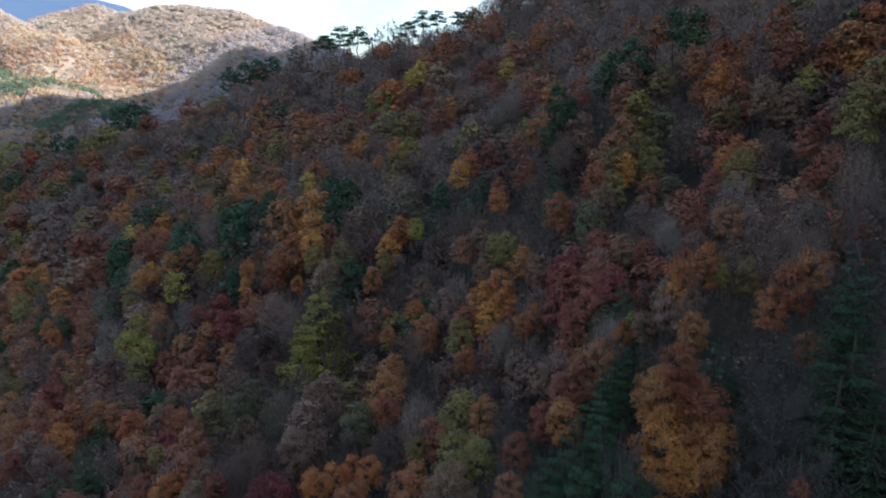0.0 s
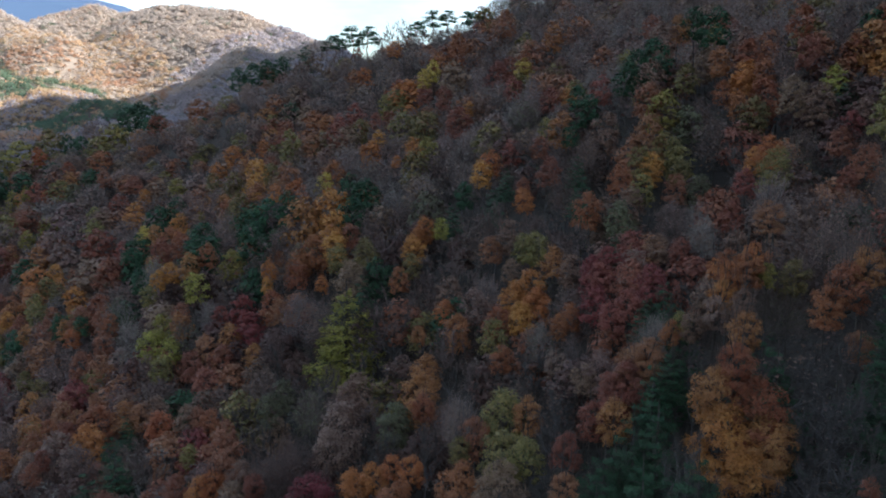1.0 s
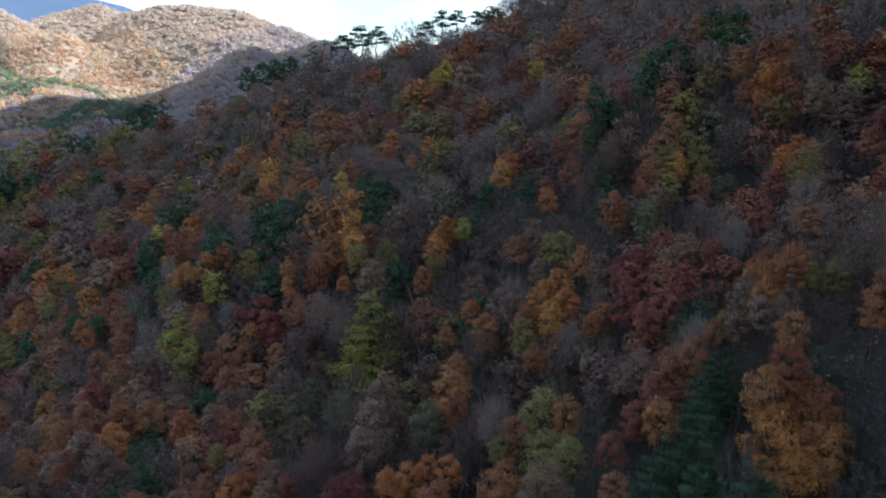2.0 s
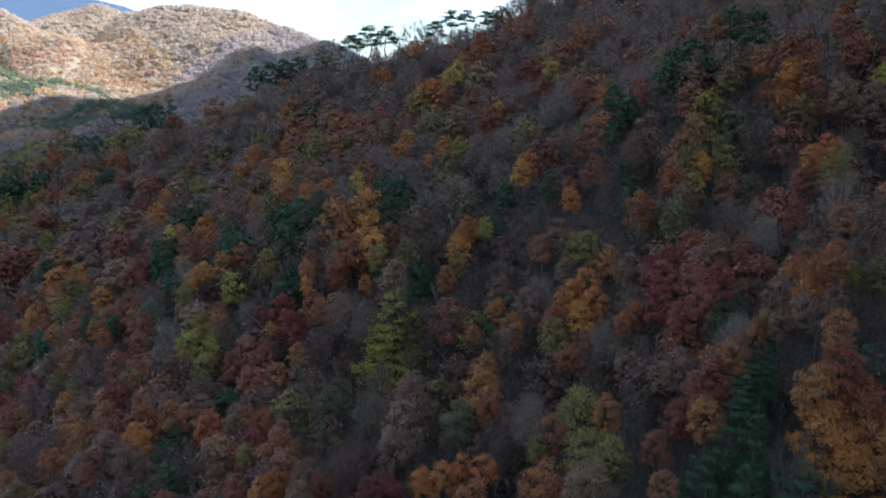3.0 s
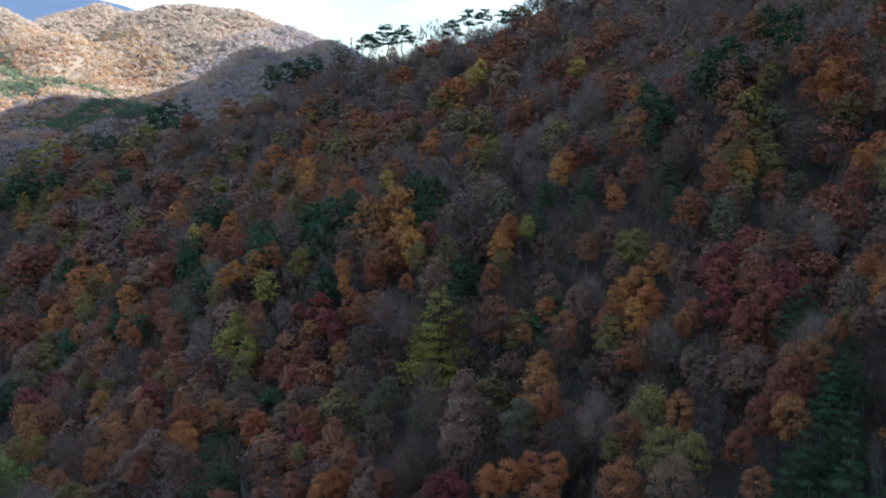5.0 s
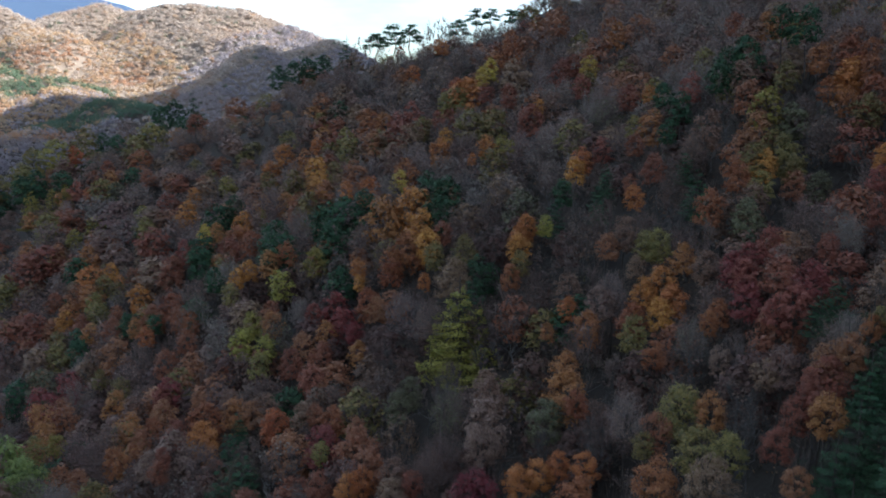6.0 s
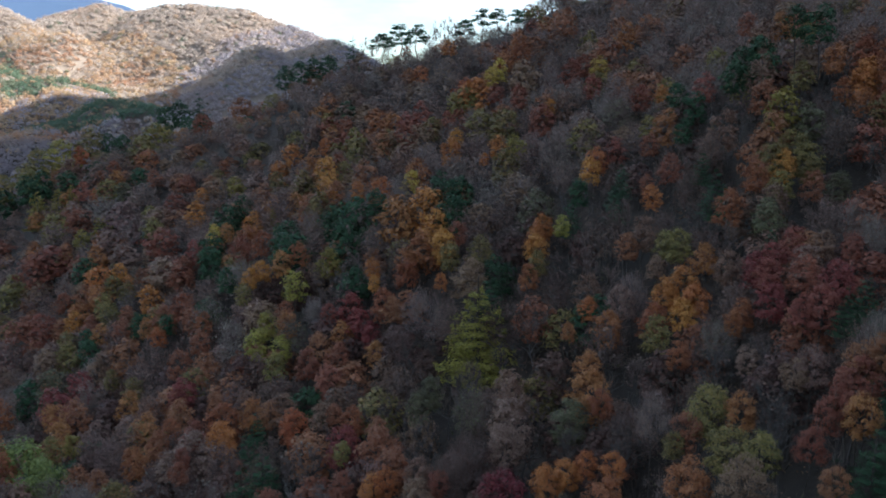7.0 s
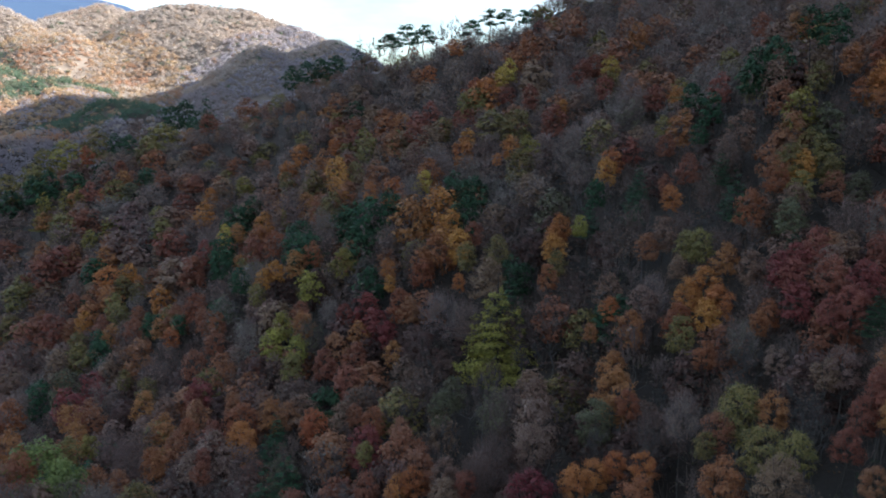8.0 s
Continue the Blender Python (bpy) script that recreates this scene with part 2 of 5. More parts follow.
def leaf_tris(at, facing, size, slim=0.62, lean=0.33):
    """Three-cornered leaves or leaf sprays round the points, each turned by chance about its facing."""
    n = len(at)
    nrm = unit(unit(facing) + lean * rng.normal(size=(n, 3)))
    u = unit(np.cross(nrm, rng.normal(size=(n, 3))))
    v = np.cross(nrm, u)
    a = (size * rng.uniform(0.6, 1.35, n))[:, None]
    p = np.stack([at + u * a - nrm * a * 0.2, at - u * a * 0.6 + v * a * slim * 1.25, at - u * a * 0.6 - v * a * slim * 1.25], 1)
    return p.reshape(-1, 3), np.arange(3 * n).reshape(n, 3)


def twig_tris(s, e, width):
    """Thin, pointed twigs from s to e."""
    side = unit(np.cross(e - s, rng.normal(size=s.shape))) * width
    return np.stack([s - side, s + side, e], 1).reshape(-1, 3), np.arange(3 * len(s)).reshape(-1, 3)


def tube(p0, p1, r0, r1, sides=5):
    d = unit(np.asarray(p1, float) - np.asarray(p0, float))
    u = unit(np.cross(d, (0.31, 0.95, 0.11)))
    v = np.cross(d, u)
    a = np.linspace(0, 2 * np.pi, sides, endpoint=False)[:, None]
    ring = np.cos(a) * u + np.sin(a) * v
    pts = np.concatenate([np.asarray(p0) + ring * r0, np.asarray(p1) + ring * r1])
    i = np.arange(sides)
    return pts, np.stack([i, (i + 1) % sides, (i + 1) % sides + sides, i + sides], 1)


def joined(pieces):
    pts, faces, k = [], [], 0
    for p, f in pieces:
        pts.append(p)
        faces.append(f + k)
        k += len(p)
    return np.concatenate(pts), np.concatenate(faces)


def limb(pieces, p0, p1, r0, r1, bend=0.12, steps=3, sides=5):
    """A crooked, tapering limb; returns its points."""
    p0, p1 = np.asarray(p0, float), np.asarray(p1, float)
    length = np.linalg.norm(p1 - p0)
    pts = [p0 + (p1 - p0) * k / steps + (rng.normal(size=3) * bend * length / steps if 0 < k < steps else 0) for k in range(steps + 1)]
    for k in range(steps):
        a, b = k / steps, (k + 1) / steps
        pieces.append(tube(pts[k], pts[k + 1], r0 + (r1 - r0) * a, r0 + (r1 - r0) * b, sides))
    return pts


def broadleaf(leaves, size, fine, foliage):
    """A rounded, lobed crown, 6 m wide on a tree 9 m high. Returns trunk, boughs, leaves."""
    lobes = []
    bulge, side, dent = rng.uniform(0, 6.28), rng.uniform(0.05, 0.22), rng.uniform(0, 6.28)
    for k in range(46):
        a = k * 2.4 + rng.uniform(-0.4, 0.4)
        h = -0.75 + 1.68 * k / 45 + rng.uniform(-0.12, 0.12)
        r = math.sqrt(max(0.04, 1 - min(1, h if h > 0 else 0.7 * h) ** 2)) * rng.uniform(0.55, 1.0) * (1 + side * math.cos(a - bulge))
        drop = 0.5 * max(0.0, math.cos(a - dent)) ** 3
        lobes.append((np.array((2.5 * r * math.cos(a), 2.5 * r * math.sin(a), 5.2 + 2.9 * h - drop)), rng.uniform(0.38, 0.95)))
    lobes.append((np.array((rng.uniform(-0.4, 0.4), rng.uniform(-0.4, 0.4), 8.0)), 0.9))
    stem, boughs = [], []
    fork = np.array((rng.uniform(-0.2, 0.2), rng.uniform(-0.2, 0.2), 2.6))
    limb(stem, (0, 0, -6.0), fork, 0.13, 0.1, 0.08, 3, 6 if fine else 4)
    for c, r in lobes[:: 3 if fine else 5]:
        boughs.append([])
        limb(boughs[-1], fork + (0, 0, rng.uniform(-0.4, 1.2)), c, 0.08, 0.02, 0.18, 3 if fine else 1, 4 if fine else 3)
    share = np.array([r * r for _, r in lobes])
    counts = (leaves * share / share.sum()).astype(int)
    at, face = [], []
    for (c, r), n in zip(lobes, counts):
        d = unit(rng.normal(size=(n, 3)))
        d[:, 2] = np.where(d[:, 2] < -0.3, -d[:, 2], d[:, 2])
        rag = 1 + 0.25 * np.sin(d[:, :1] * 7 + c[0] * 5) * np.sin(d[:, 1:2] * 6 + c[1] * 5)
        at.append(c + d * r * rag * rng.uniform(0.7, 1.1, (n, 1)) * (1.1, 1.1, 0.85))
        face.append(d + 0.8 * unit(c - (0, 0, 4.2)) + (0, 0, 0.25))
    return stem, boughs, foliage(np.concatenate(at), np.concatenate(face), size, 0.62, 0.24)


def fuzzy(twigs, width, fine, leaves, size, foliage):
    """A rounded crown gone thin: a haze of fine twigs with withered leaves on them, 6 m wide, 9 m high."""
    stem, boughs = [], []
    fork = np.array((0.1, 0.05, 2.2))
    limb(stem, (0, 0, -6.0), fork, 0.11, 0.08, 0.08, 2, 5 if fine else 3)
    heads = []
    for k in range(18):
        a = k * 2.4 + rng.uniform(-0.4, 0.4)
        h = -0.5 + 1.5 * k / 17
        r = math.sqrt(max(0.03, 1 - h * h)) * rng.uniform(0.7, 0.95)
        c = np.array((2.6 * r * math.cos(a), 2.6 * r * math.sin(a), 5.2 + 3.0 * h))
        heads.append(c)
        if fine or k % 3 == 0:
            boughs.append([])
            limb(boughs[-1], fork + (0, 0, rng.uniform(-0.4, 0.8)), c * (0.85, 0.85, 0.95), 0.06, 0.014, 0.15, 3 if fine else 1, 3)
    pick = np.array(heads)[rng.integers(0, len(heads), twigs)]
    out = unit(pick - (0, 0, 3.6))
    s = pick - out * rng.uniform(0.0, 1.3, (twigs, 1)) + rng.normal(size=(twigs, 3)) * 0.4
    e = s + unit(out + 0.5 * rng.normal(size=(twigs, 3)) + (0, 0, 0.35)) * rng.uniform(0.4, 1.2, (twigs, 1))
    on = e[rng.integers(0, twigs, leaves)] + rng.normal(size=(leaves, 3)) * 0.2
    return stem, boughs, twig_tris(s, e, width), foliage(on, unit(on - (0, 0, 3.6)) + (0, 0, 0.4), size)


def bare(twigs, width, fine, leaves, size, foliage):
    """A leafless tree, 6 m wide and 9 m high, its boughs fanning upwards."""
    stem, boughs, tips = [], [], []
    fork = np.array((0.1, 0, 2.4))
    limb(stem, (0, 0, -6.0), fork, 0.12, 0.09, 0.08, 2, 5 if fine else 3)
    for k in range(9 if fine else 6):
        a = k * 2.4 + rng.uniform(-0.4, 0.4)
        r = rng.uniform(0.5, 2.6)
        end = np.array((r * math.cos(a), r * math.sin(a), 8.6 - 0.33 * r * r + rng.uniform(-0.8, 0.3)))
        boughs.append([])
        pts = limb(boughs[-1], fork + (0, 0, rng.uniform(-0.6, 0.9)), end, 0.085, 0.018, 0.16, 4 if fine else 2, 4 if fine else 3)
        for j in range(7 if fine else 4):
            s = rng.uniform(0.35, 1.0)
            p = pts[0] + (pts[-1] - pts[0]) * s
            q = p + unit(unit(pts[-1] - pts[0]) + rng.normal(size=3) * 0.55 + (0, 0, 0.25)) * rng.uniform(0.8, 1.5)
            limb(boughs[-1], p, q, 0.032, 0.012, 0.1, 1, 3)
            tips.append((p, q))
    per = max(1, twigs // len(tips))
    a = np.repeat(np.array([t[0] for t in tips]), per, 0)
    b = np.repeat(np.array([t[1] for t in tips]), per, 0)
    n = len(a)
    s = a + (b - a) * rng.uniform(0.2, 1.0, (n, 1))
    e = s + unit(unit(b - a) + 0.6 * rng.normal(size=(n, 3)) + (0, 0, 0.3)) * rng.uniform(0.4, 1.1, (n, 1))
    on = e[rng.integers(0, n, leaves)] + rng.normal(size=(leaves, 3)) * 0.15
    return stem, boughs, twig_tris(s, e, width), foliage(on, np.tile((0, 0, 1.0), (leaves, 1)), size)


def cloud_pine(tufts, size, fine, foliage):
    """A red pine 9 m high: a tall, bare, crooked stem with flat clouds of needles near its head."""
    stem, boughs, at, face = [], [], [], []
    line = limb(stem, (0, 0, -6.0), (rng.uniform(-0.5, 0.5), rng.uniform(-0.5, 0.5), 8.2), 0.19, 0.05, 0.1, 5, 6 if fine else 4)
    for k in range(17):
        a = k * 2.4 + rng.uniform(-0.5, 0.5)
        f = k / 16
        r = 2.5 * math.sqrt(max(0.02, 1 - f * f)) * rng.uniform(0.45, 1.0)
        c = np.array((r * math.cos(a), r * math.sin(a), 5.0 + 3.5 * f + rng.uniform(-0.5, 0.4)))
        boughs.append([])
        limb(boughs[-1], line[-2] * (1, 1, 0) + (0, 0, c[2] - 0.7), c, 0.06, 0.02, 0.2, 2, 3)
        d = unit(rng.normal(size=(tufts, 3)))
        at.append(c + d * rng.uniform(0.3, 1.0, (tufts, 1)) * (1.25, 1.25, 0.42) * rng.uniform(0.6, 1.2))
        face.append(d + (0, 0, 0.9))
    return stem, boughs, foliage(np.concatenate(at), np.concatenate(face), size, 0.45, 0.6)


def conifer(count, tufts, size, start, power, droop, fine, foliage, flat=0.35):
    """A conifer 6 m wide and 9 m high with boughs from start upwards; power: how its width dwindles."""
    stem, boughs, at, face = [], [], [], []
    limb(stem, (0, 0, -6.0), (0.05, 0.05, 8.8), 0.2, 0.03, 0.02, 4, 6 if fine else 4)
    for k in range(count):
        f = (k + rng.uniform(0, 1)) / count
        f = 1 - math.sqrt(1 - f * 0.995)
        z = start + (8.6 - start) * f
        a = k * 2.399 + rng.uniform(-0.4, 0.4)
        out = np.array((math.cos(a), math.sin(a), 0))
        r = 3.0 * max(0.1, (1 - f) ** power) * rng.uniform(0.55, 1.12)
        tip = out * r + (0, 0, z - droop * r + rng.uniform(-0.15, 0.15))
        if fine or k % 3 == 0:
            boughs.append([])
            limb(boughs[-1], (0, 0, z), tip, 0.035, 0.012, 0.06, 2 if fine else 1, 3)
        n = max(3, int(tufts * (0.35 + 0.65 * r / 3.0)))
        s = np.sqrt(rng.uniform(0.06, 1.0, n))[:, None]
        across = np.array((-out[1], out[0], 0))
        fan = rng.uniform(-1, 1, (n, 1)) * (0.26 + 0.5 * r * s * (1.3 - s))
        rise = 0.16 * r * s * s + rng.normal(size=(n, 1)) * 0.1
        at.append((0, 0, z) + (tip - (0, 0, z)) * s + across * fan + (0, 0, 1) * rise)
        face.append(np.tile((0, 0, 1.0), (n, 1)) + 0.5 * out)
    return stem, boughs, foliage(np.concatenate(at), np.concatenate(face), size, 0.3, flat)


# meshes by form and by fineness: 0 for the nearest trees, 5 for the mass by the crest
SHAPES = {}


def shape(kind, stem, boughs, crown, extra=None, bark=BARK):
    """Keeps the meshes of one form of tree: trunk, crown, the last leaves on thin crowns, and for the nearest trees each bough."""
    apart = kind[1] == 0
    # far off, the boughs of full crowns are hidden in the leaves
    hidden = kind[1] > 1 and kind[0] in ("leafy", "pine", "larch")
    trunk = mesh_of("trunk", *joined(stem if apart or hidden else stem + [p for bough in boughs for p in bough]), [bark])
    rest = [mesh_of(name, *piece, [TWIG], piece[1].shape[1]) if piece else None for name, piece in (("crown", crown), ("last_leaves", extra))]
    SHAPES.setdefault(kind, []).append([trunk, *rest] + [mesh_of("bough", *joined(bough), [bark]) for bough in boughs if apart])


for fineness, (leaves, size) in enumerate(((10000, 0.088), (5000, 0.122), (2500, 0.168), (1250, 0.232), (800, 0.29), (450, 0.38))):
    fine = fineness < 2
    foliage = leaf_tris
    for _ in range(5):
        shape(("leafy", fineness), *broadleaf(leaves, size, fine, foliage))
        shape(("thin", fineness), *fuzzy((2600, 1900, 1300, 760, 400, 220)[fineness], (0.012, 0.016, 0.023, 0.034, 0.056, 0.088)[fineness], fine, (2400, 2000, 1300, 800, 500, 280)[fineness], size * 0.62, foliage))
        shape(("bare", fineness), *bare((2000, 1400, 900, 550, 300, 180)[fineness], (0.01, 0.013, 0.019, 0.029, 0.046, 0.07)[fineness], fine, (140, 130, 90, 60, 35, 20)[fineness], size, foliage), bark=BARK_GREY)
    for _ in range(3):
        tufts, needle = (180, 110, 62, 34, 20, 11)[fineness], (0.1, 0.13, 0.17, 0.23, 0.3, 0.4)[fineness]
        shape(("pine", fineness), *conifer(58, int(tufts * 1.3), needle, 0.3, 0.6, 0.14, fine, foliage, 0.25))
        shape(("redpine", fineness), *cloud_pine(tufts * 4, needle * 0.7, fine, foliage), bark=BARK_RED)
        shape(("larch", fineness), *conifer(90, int(tufts * 1.5), needle * 0.9, 0.5, 0.72, 0.2, fine, foliage, 0.6))

KINDS = {  # kind: name, form, words
    "oak": ("oak_tree", "leafy", "oak tree"),
    # oaks of the browner shades, split off under a made-up species
    "chestnut": ("brown_oak_tree", "leafy", "chestnut tree"),
    "maple": ("maple_tree", "leafy", "maple tree"),
    "birch": ("birch_tree", "leafy", "broadleaved tree"),
    "willow": ("willow_tree", "leafy", "willow tree"),
    "thin": ("hornbeam_tree", "thin", "hornbeam tree"),
    "bare": ("bare_tree", "bare", "leafless tree"),
    # species made up for the pale twigs that lift the hazy upper slope
    "ash": ("haze_pale_tree", "thin", "ash tree"),
    "alder": ("alder_tree", "bare", "leafless alder tree"),
    "pine": ("pine_tree", "pine", "pine tree"),
    "roundpine": ("pine_tree", "leafy", "pine tree"),
    "redpine": ("red_pine_tree", "redpine", "red pine tree"),
    "larch": ("larch_tree", "larch", "larch tree"),
}
SHADES = {
    "orange": "orange autumn leaves", "amber": "golden orange autumn leaves", "copper": "copper-brown autumn leaves", "rust": "rust-brown autumn leaves", "brown": "dull brown leaves",
    "mauve": "withered grey-brown leaves", "red": "dark red autumn leaves", "crimson": "deep crimson autumn leaves", "yellow": "yellow autumn leaves",
    "lime": "yellow-green foliage", "gold": "yellow-green needles", "olive": "olive and ochre leaves", "sage": "dull grey-green leaves", "green": "fresh green drooping leaves",
    "dusky": "withered leaves darkened as shade", "pale": "a few pale dry leaves", "pine": "dark green needles", "bare": "grey twigs and few leaves",
}
FORK = {"leafy": 2.6, "thin": 2.2, "bare": 2.4, "pine": 8.8, "larch": 8.8, "redpine": 8.2}   # height about which a stem is stretched
TWIGS = {"ash": TWIG_HAZE, "alder": TWIG_SHADE}
STANDING = []


def grow(kind, shade, x, y, top, width, coarser=0):
    """A tree on the slope at x, y, whose crown ends at the height top and is that wide."""
    name, form, words = KINDS[kind]
    base = float(land(x, y))
    far = math.hypot(x + 10, y)
    fineness = min(5, (coarser if far > 46 or coarser < 0 else 0) + (0 if far < 44 else 1 if far < 60 else 2 if far < 92 else 3 if far < 150 else 4))
    fineness = min(fineness, 1) if form == "larch" and far < 92 else fineness
    variants = SHAPES[form, fineness]
    meshes = variants[len(STANDING) % len(variants)]
    tall = max(top - base, 3.0)
    wide = width / 6.0
    if form in ("bare", "thin"):
        wide = max(wide, tall / 17.0)
    high = min(max(tall / 9.0, 0.8 * wide), {"pine": 1.0, "larch": 1.9, "redpine": 1.2, "bare": 1.3, "thin": 1.15}.get(form, 1.12) * wide)
    tree = new(name)
    turn = (len(STANDING) * 2.399) % (2 * math.pi)
    tree.matrix_basis = Matrix.LocRotScale((x, y, top - 9.0 * high), Euler((0, 0, turn)), (wide, wide, high))
    STANDING.append((x, y, width, top, kind))
    trunk = None
    for k, me in enumerate(meshes):
        if me is None:
            continue
        part_name = ("trunk", "crown", "last_leaves")[k] if k < 3 else "bough"
        p = new(part_name, me)
        p.parent = trunk if part_name == "bough" else tree
        if trunk is None:
            # the stem is stretched below its fork, to stand a little way in the ground
            fork = FORK[form]
            foot = (base - top) / high + 9.0 - 0.5 / high
            s = (fork - foot) / (fork + 6.0)
            p.matrix_basis = Matrix.LocRotScale((0, 0, (1 - s) * fork), None, (1, 1, s))
            trunk = p
        leafy = part_name == "last_leaves" or (part_name == "crown" and form not in ("bare", "thin"))
        if part_name == "crown" and kind in TWIGS:
            p.material_slots[0].link = "OBJECT"
            p.material_slots[0].material = TWIGS[kind]
        if leafy or (part_name in ("trunk", "bough") and shade == "pale"):
            p.material_slots[0].link = "OBJECT"
            p.material_slots[0].material = LEAF[shade] if leafy else BARK_PALE
    return tagged(tree, words + " with " + SHADES[shade] + " on steep slope", words, "trees of the wooded slope")


# ---- the marked trees of the slope ----
grow("pine", "pine", -42.6, 220.0, 83.7, 7.2, -2)
grow("redpine", "pine", -33.9, 218.2, 84.1, 8.0)
grow("redpine", "pine", -29.0, 217.2, 85.9, 9.1)
grow("redpine", "pine", -24.0, 216.1, 85.8, 8.3)
grow("redpine", "pine", -10.0, 222.3, 88.4, 8.2)
grow("redpine", "pine", -5.7, 212.1, 89.5, 7.8)
grow("redpine", "pine", -1.5, 211.2, 89.4, 7.0)
grow("redpine", "pine", 5.0, 215.5, 90.1, 8.2)
grow("redpine", "olive", 8.7, 209.9, 89.6, 8.0)
grow("bare", "bare", -32.8, 227.8, 84.9, 5.7)
grow("bare", "pale", -21.2, 222.3, 85.6, 5.6)
grow("bare", "pale", -18.3, 223.1, 86.8, 5.6)
grow("bare", "pale", -15.3, 223.8, 88.0, 5.6)
grow("bare", "pale", -13.0, 220.0, 86.9, 5.5)
grow("roundpine", "pine", -63.4, 224.2, 75.5, 6.8)
grow("roundpine", "pine", -58.6, 223.2, 76.7, 6.8)
grow("roundpine", "pine", -54.3, 222.4, 77.6, 6.8)
grow("roundpine", "pine", -49.9, 222.0, 78.4, 6.8)
grow("pine", "pine", -90.8, 229.4, 68.5, 8.9)
grow("chestnut", "rust", -16.2, 206.3, 81.1, 6.9)
grow("chestnut", "rust", -89.3, 224.7, 61.7, 6.5)
grow("larch", "gold", -13.6, 78.6, 43.1, 10.4)
grow("bare", "bare", -38.3, 208.7, 80.1, 5.9)
grow("bare", "bare", -35.4, 210.4, 81.2, 6.0)
grow("bare", "bare", -33.0, 224.5, 83.6, 6.4)
grow("bare", "bare", -26.8, 222.0, 83.6, 6.3)
grow("bare", "bare", -22.4, 220.6, 84.4, 6.3)
grow("bare", "pale", -18.8, 214.4, 83.4, 6.1)
grow("bare", "pale", -14.0, 215.1, 84.7, 6.1)
grow("bare", "bare", -12.0, 216.2, 85.5, 6.1)
grow("bare", "bare", -8.5, 211.5, 84.6, 6.0)
grow("bare", "pale", -3.3, 204.8, 84.1, 5.8)
grow("birch", "lime", -108.2, 239.5, 59.1, 13.5)
grow("birch", "olive", -110.2, 230.8, 54.9, 11.2)
grow("birch", "olive", -133.5, 248.3, 57.3, 12.0)
grow("birch", "lime", -142.4, 244.8, 53.7, 13.8)
grow("birch", "olive", -150.7, 246.4, 50.9, 8.9)
grow("birch", "olive", -149.7, 237.3, 46.7, 9.6)
grow("oak", "orange", -133.4, 239.5, 51.5, 5.8)
grow("chestnut", "brown", -132.1, 229.7, 48.0, 9.3)
grow("chestnut", "copper", -114.8, 221.1, 47.9, 4.3)
grow("chestnut", "copper", -104.1, 219.9, 51.4, 9.8)
grow("roundpine", "pine", -101.9, 208.3, 46.7, 7.1)
grow("chestnut", "rust", -96.2, 204.1, 46.2, 6.0)
grow("chestnut", "brown", -93.1, 215.5, 51.1, 7.3)
grow("chestnut", "rust", -89.8, 218.0, 52.7, 7.4)
grow("thin", "brown", -81.7, 208.4, 51.4, 7.1)
grow("chestnut", "copper", -72.9, 195.0, 50.2, 7.3)
grow("birch", "lime", -66.4, 176.2, 46.4, 5.2)
grow("chestnut", "rust", -94.8, 243.7, 61.8, 7.8)
grow("roundpine", "pine", -100.3, 246.3, 60.9, 5.5)
grow("roundpine", "pine", -112.1, 258.8, 64.8, 8.3)
grow("roundpine", "pine", -107.7, 260.9, 66.8, 8.7)
grow("thin", "mauve", -121.9, 252.9, 61.0, 9.1)
grow("roundpine", "pine", -125.5, 243.5, 55.5, 6.3)
grow("roundpine", "pine", -119.1, 239.5, 55.2, 6.2)
grow("thin", "brown", -115.2, 223.9, 50.0, 7.6)
grow("roundpine", "pine", -129.6, 222.9, 45.0, 8.1)
grow("roundpine", "pine", -140.0, 228.2, 44.6, 9.3)
grow("roundpine", "pine", -145.5, 228.4, 42.9, 8.3)
grow("larch", "lime", -136.8, 218.1, 40.3, 9.8)
grow("larch", "lime", -130.1, 216.8, 41.2, 7.1)
grow("larch", "lime", -125.5, 216.3, 42.4, 6.3)
grow("maple", "red", -120.5, 213.0, 42.4, 5.5)
grow("oak", "orange", -114.8, 207.3, 40.9, 3.4)
grow("oak", "olive", -110.3, 207.0, 43.6, 7.7)
grow("birch", "sage", -104.4, 202.7, 43.2, 5.9)
grow("ash", "pale", -108.3, 197.1, 39.8, 9.7)
grow("ash", "mauve", -95.8, 195.2, 43.8, 9.5)
grow("maple", "rust", -83.5, 192.8, 45.7, 6.3)
grow("chestnut", "rust", -82.9, 181.3, 42.1, 6.2)
grow("oak", "amber", -75.6, 179.6, 43.7, 4.4)
grow("oak", "amber", -74.1, 169.4, 41.6, 5.8)
grow("chestnut", "brown", -83.9, 174.5, 39.4, 7.1)
grow("chestnut", "mauve", -98.4, 186.8, 39.4, 11.6)
grow("chestnut", "rust", -114.2, 196.3, 36.9, 9.6)
grow("birch", "lime", -103.7, 187.2, 35.8, 6.4)
grow("roundpine", "pine", -59.4, 156.2, 44.2, 5.9)
grow("roundpine", "pine", -62.4, 152.7, 42.5, 7.8)
grow("thin", "mauve", -57.2, 155.6, 45.2, 6.3)
grow("birch", "olive", -123.0, 199.6, 35.0, 9.0)
grow("ash", "mauve", -90.6, 175.4, 37.3, 10.1)
grow("oak", "olive", -85.1, 172.3, 37.4, 5.4)
grow("oak", "amber", -53.6, 140.9, 42.6, 4.6)
grow("birch", "lime", -108.6, 185.5, 32.4, 4.9)
grow("thin", "mauve", -117.8, 191.0, 33.0, 11.0)
grow("chestnut", "mauve", -97.3, 176.2, 33.7, 8.1)
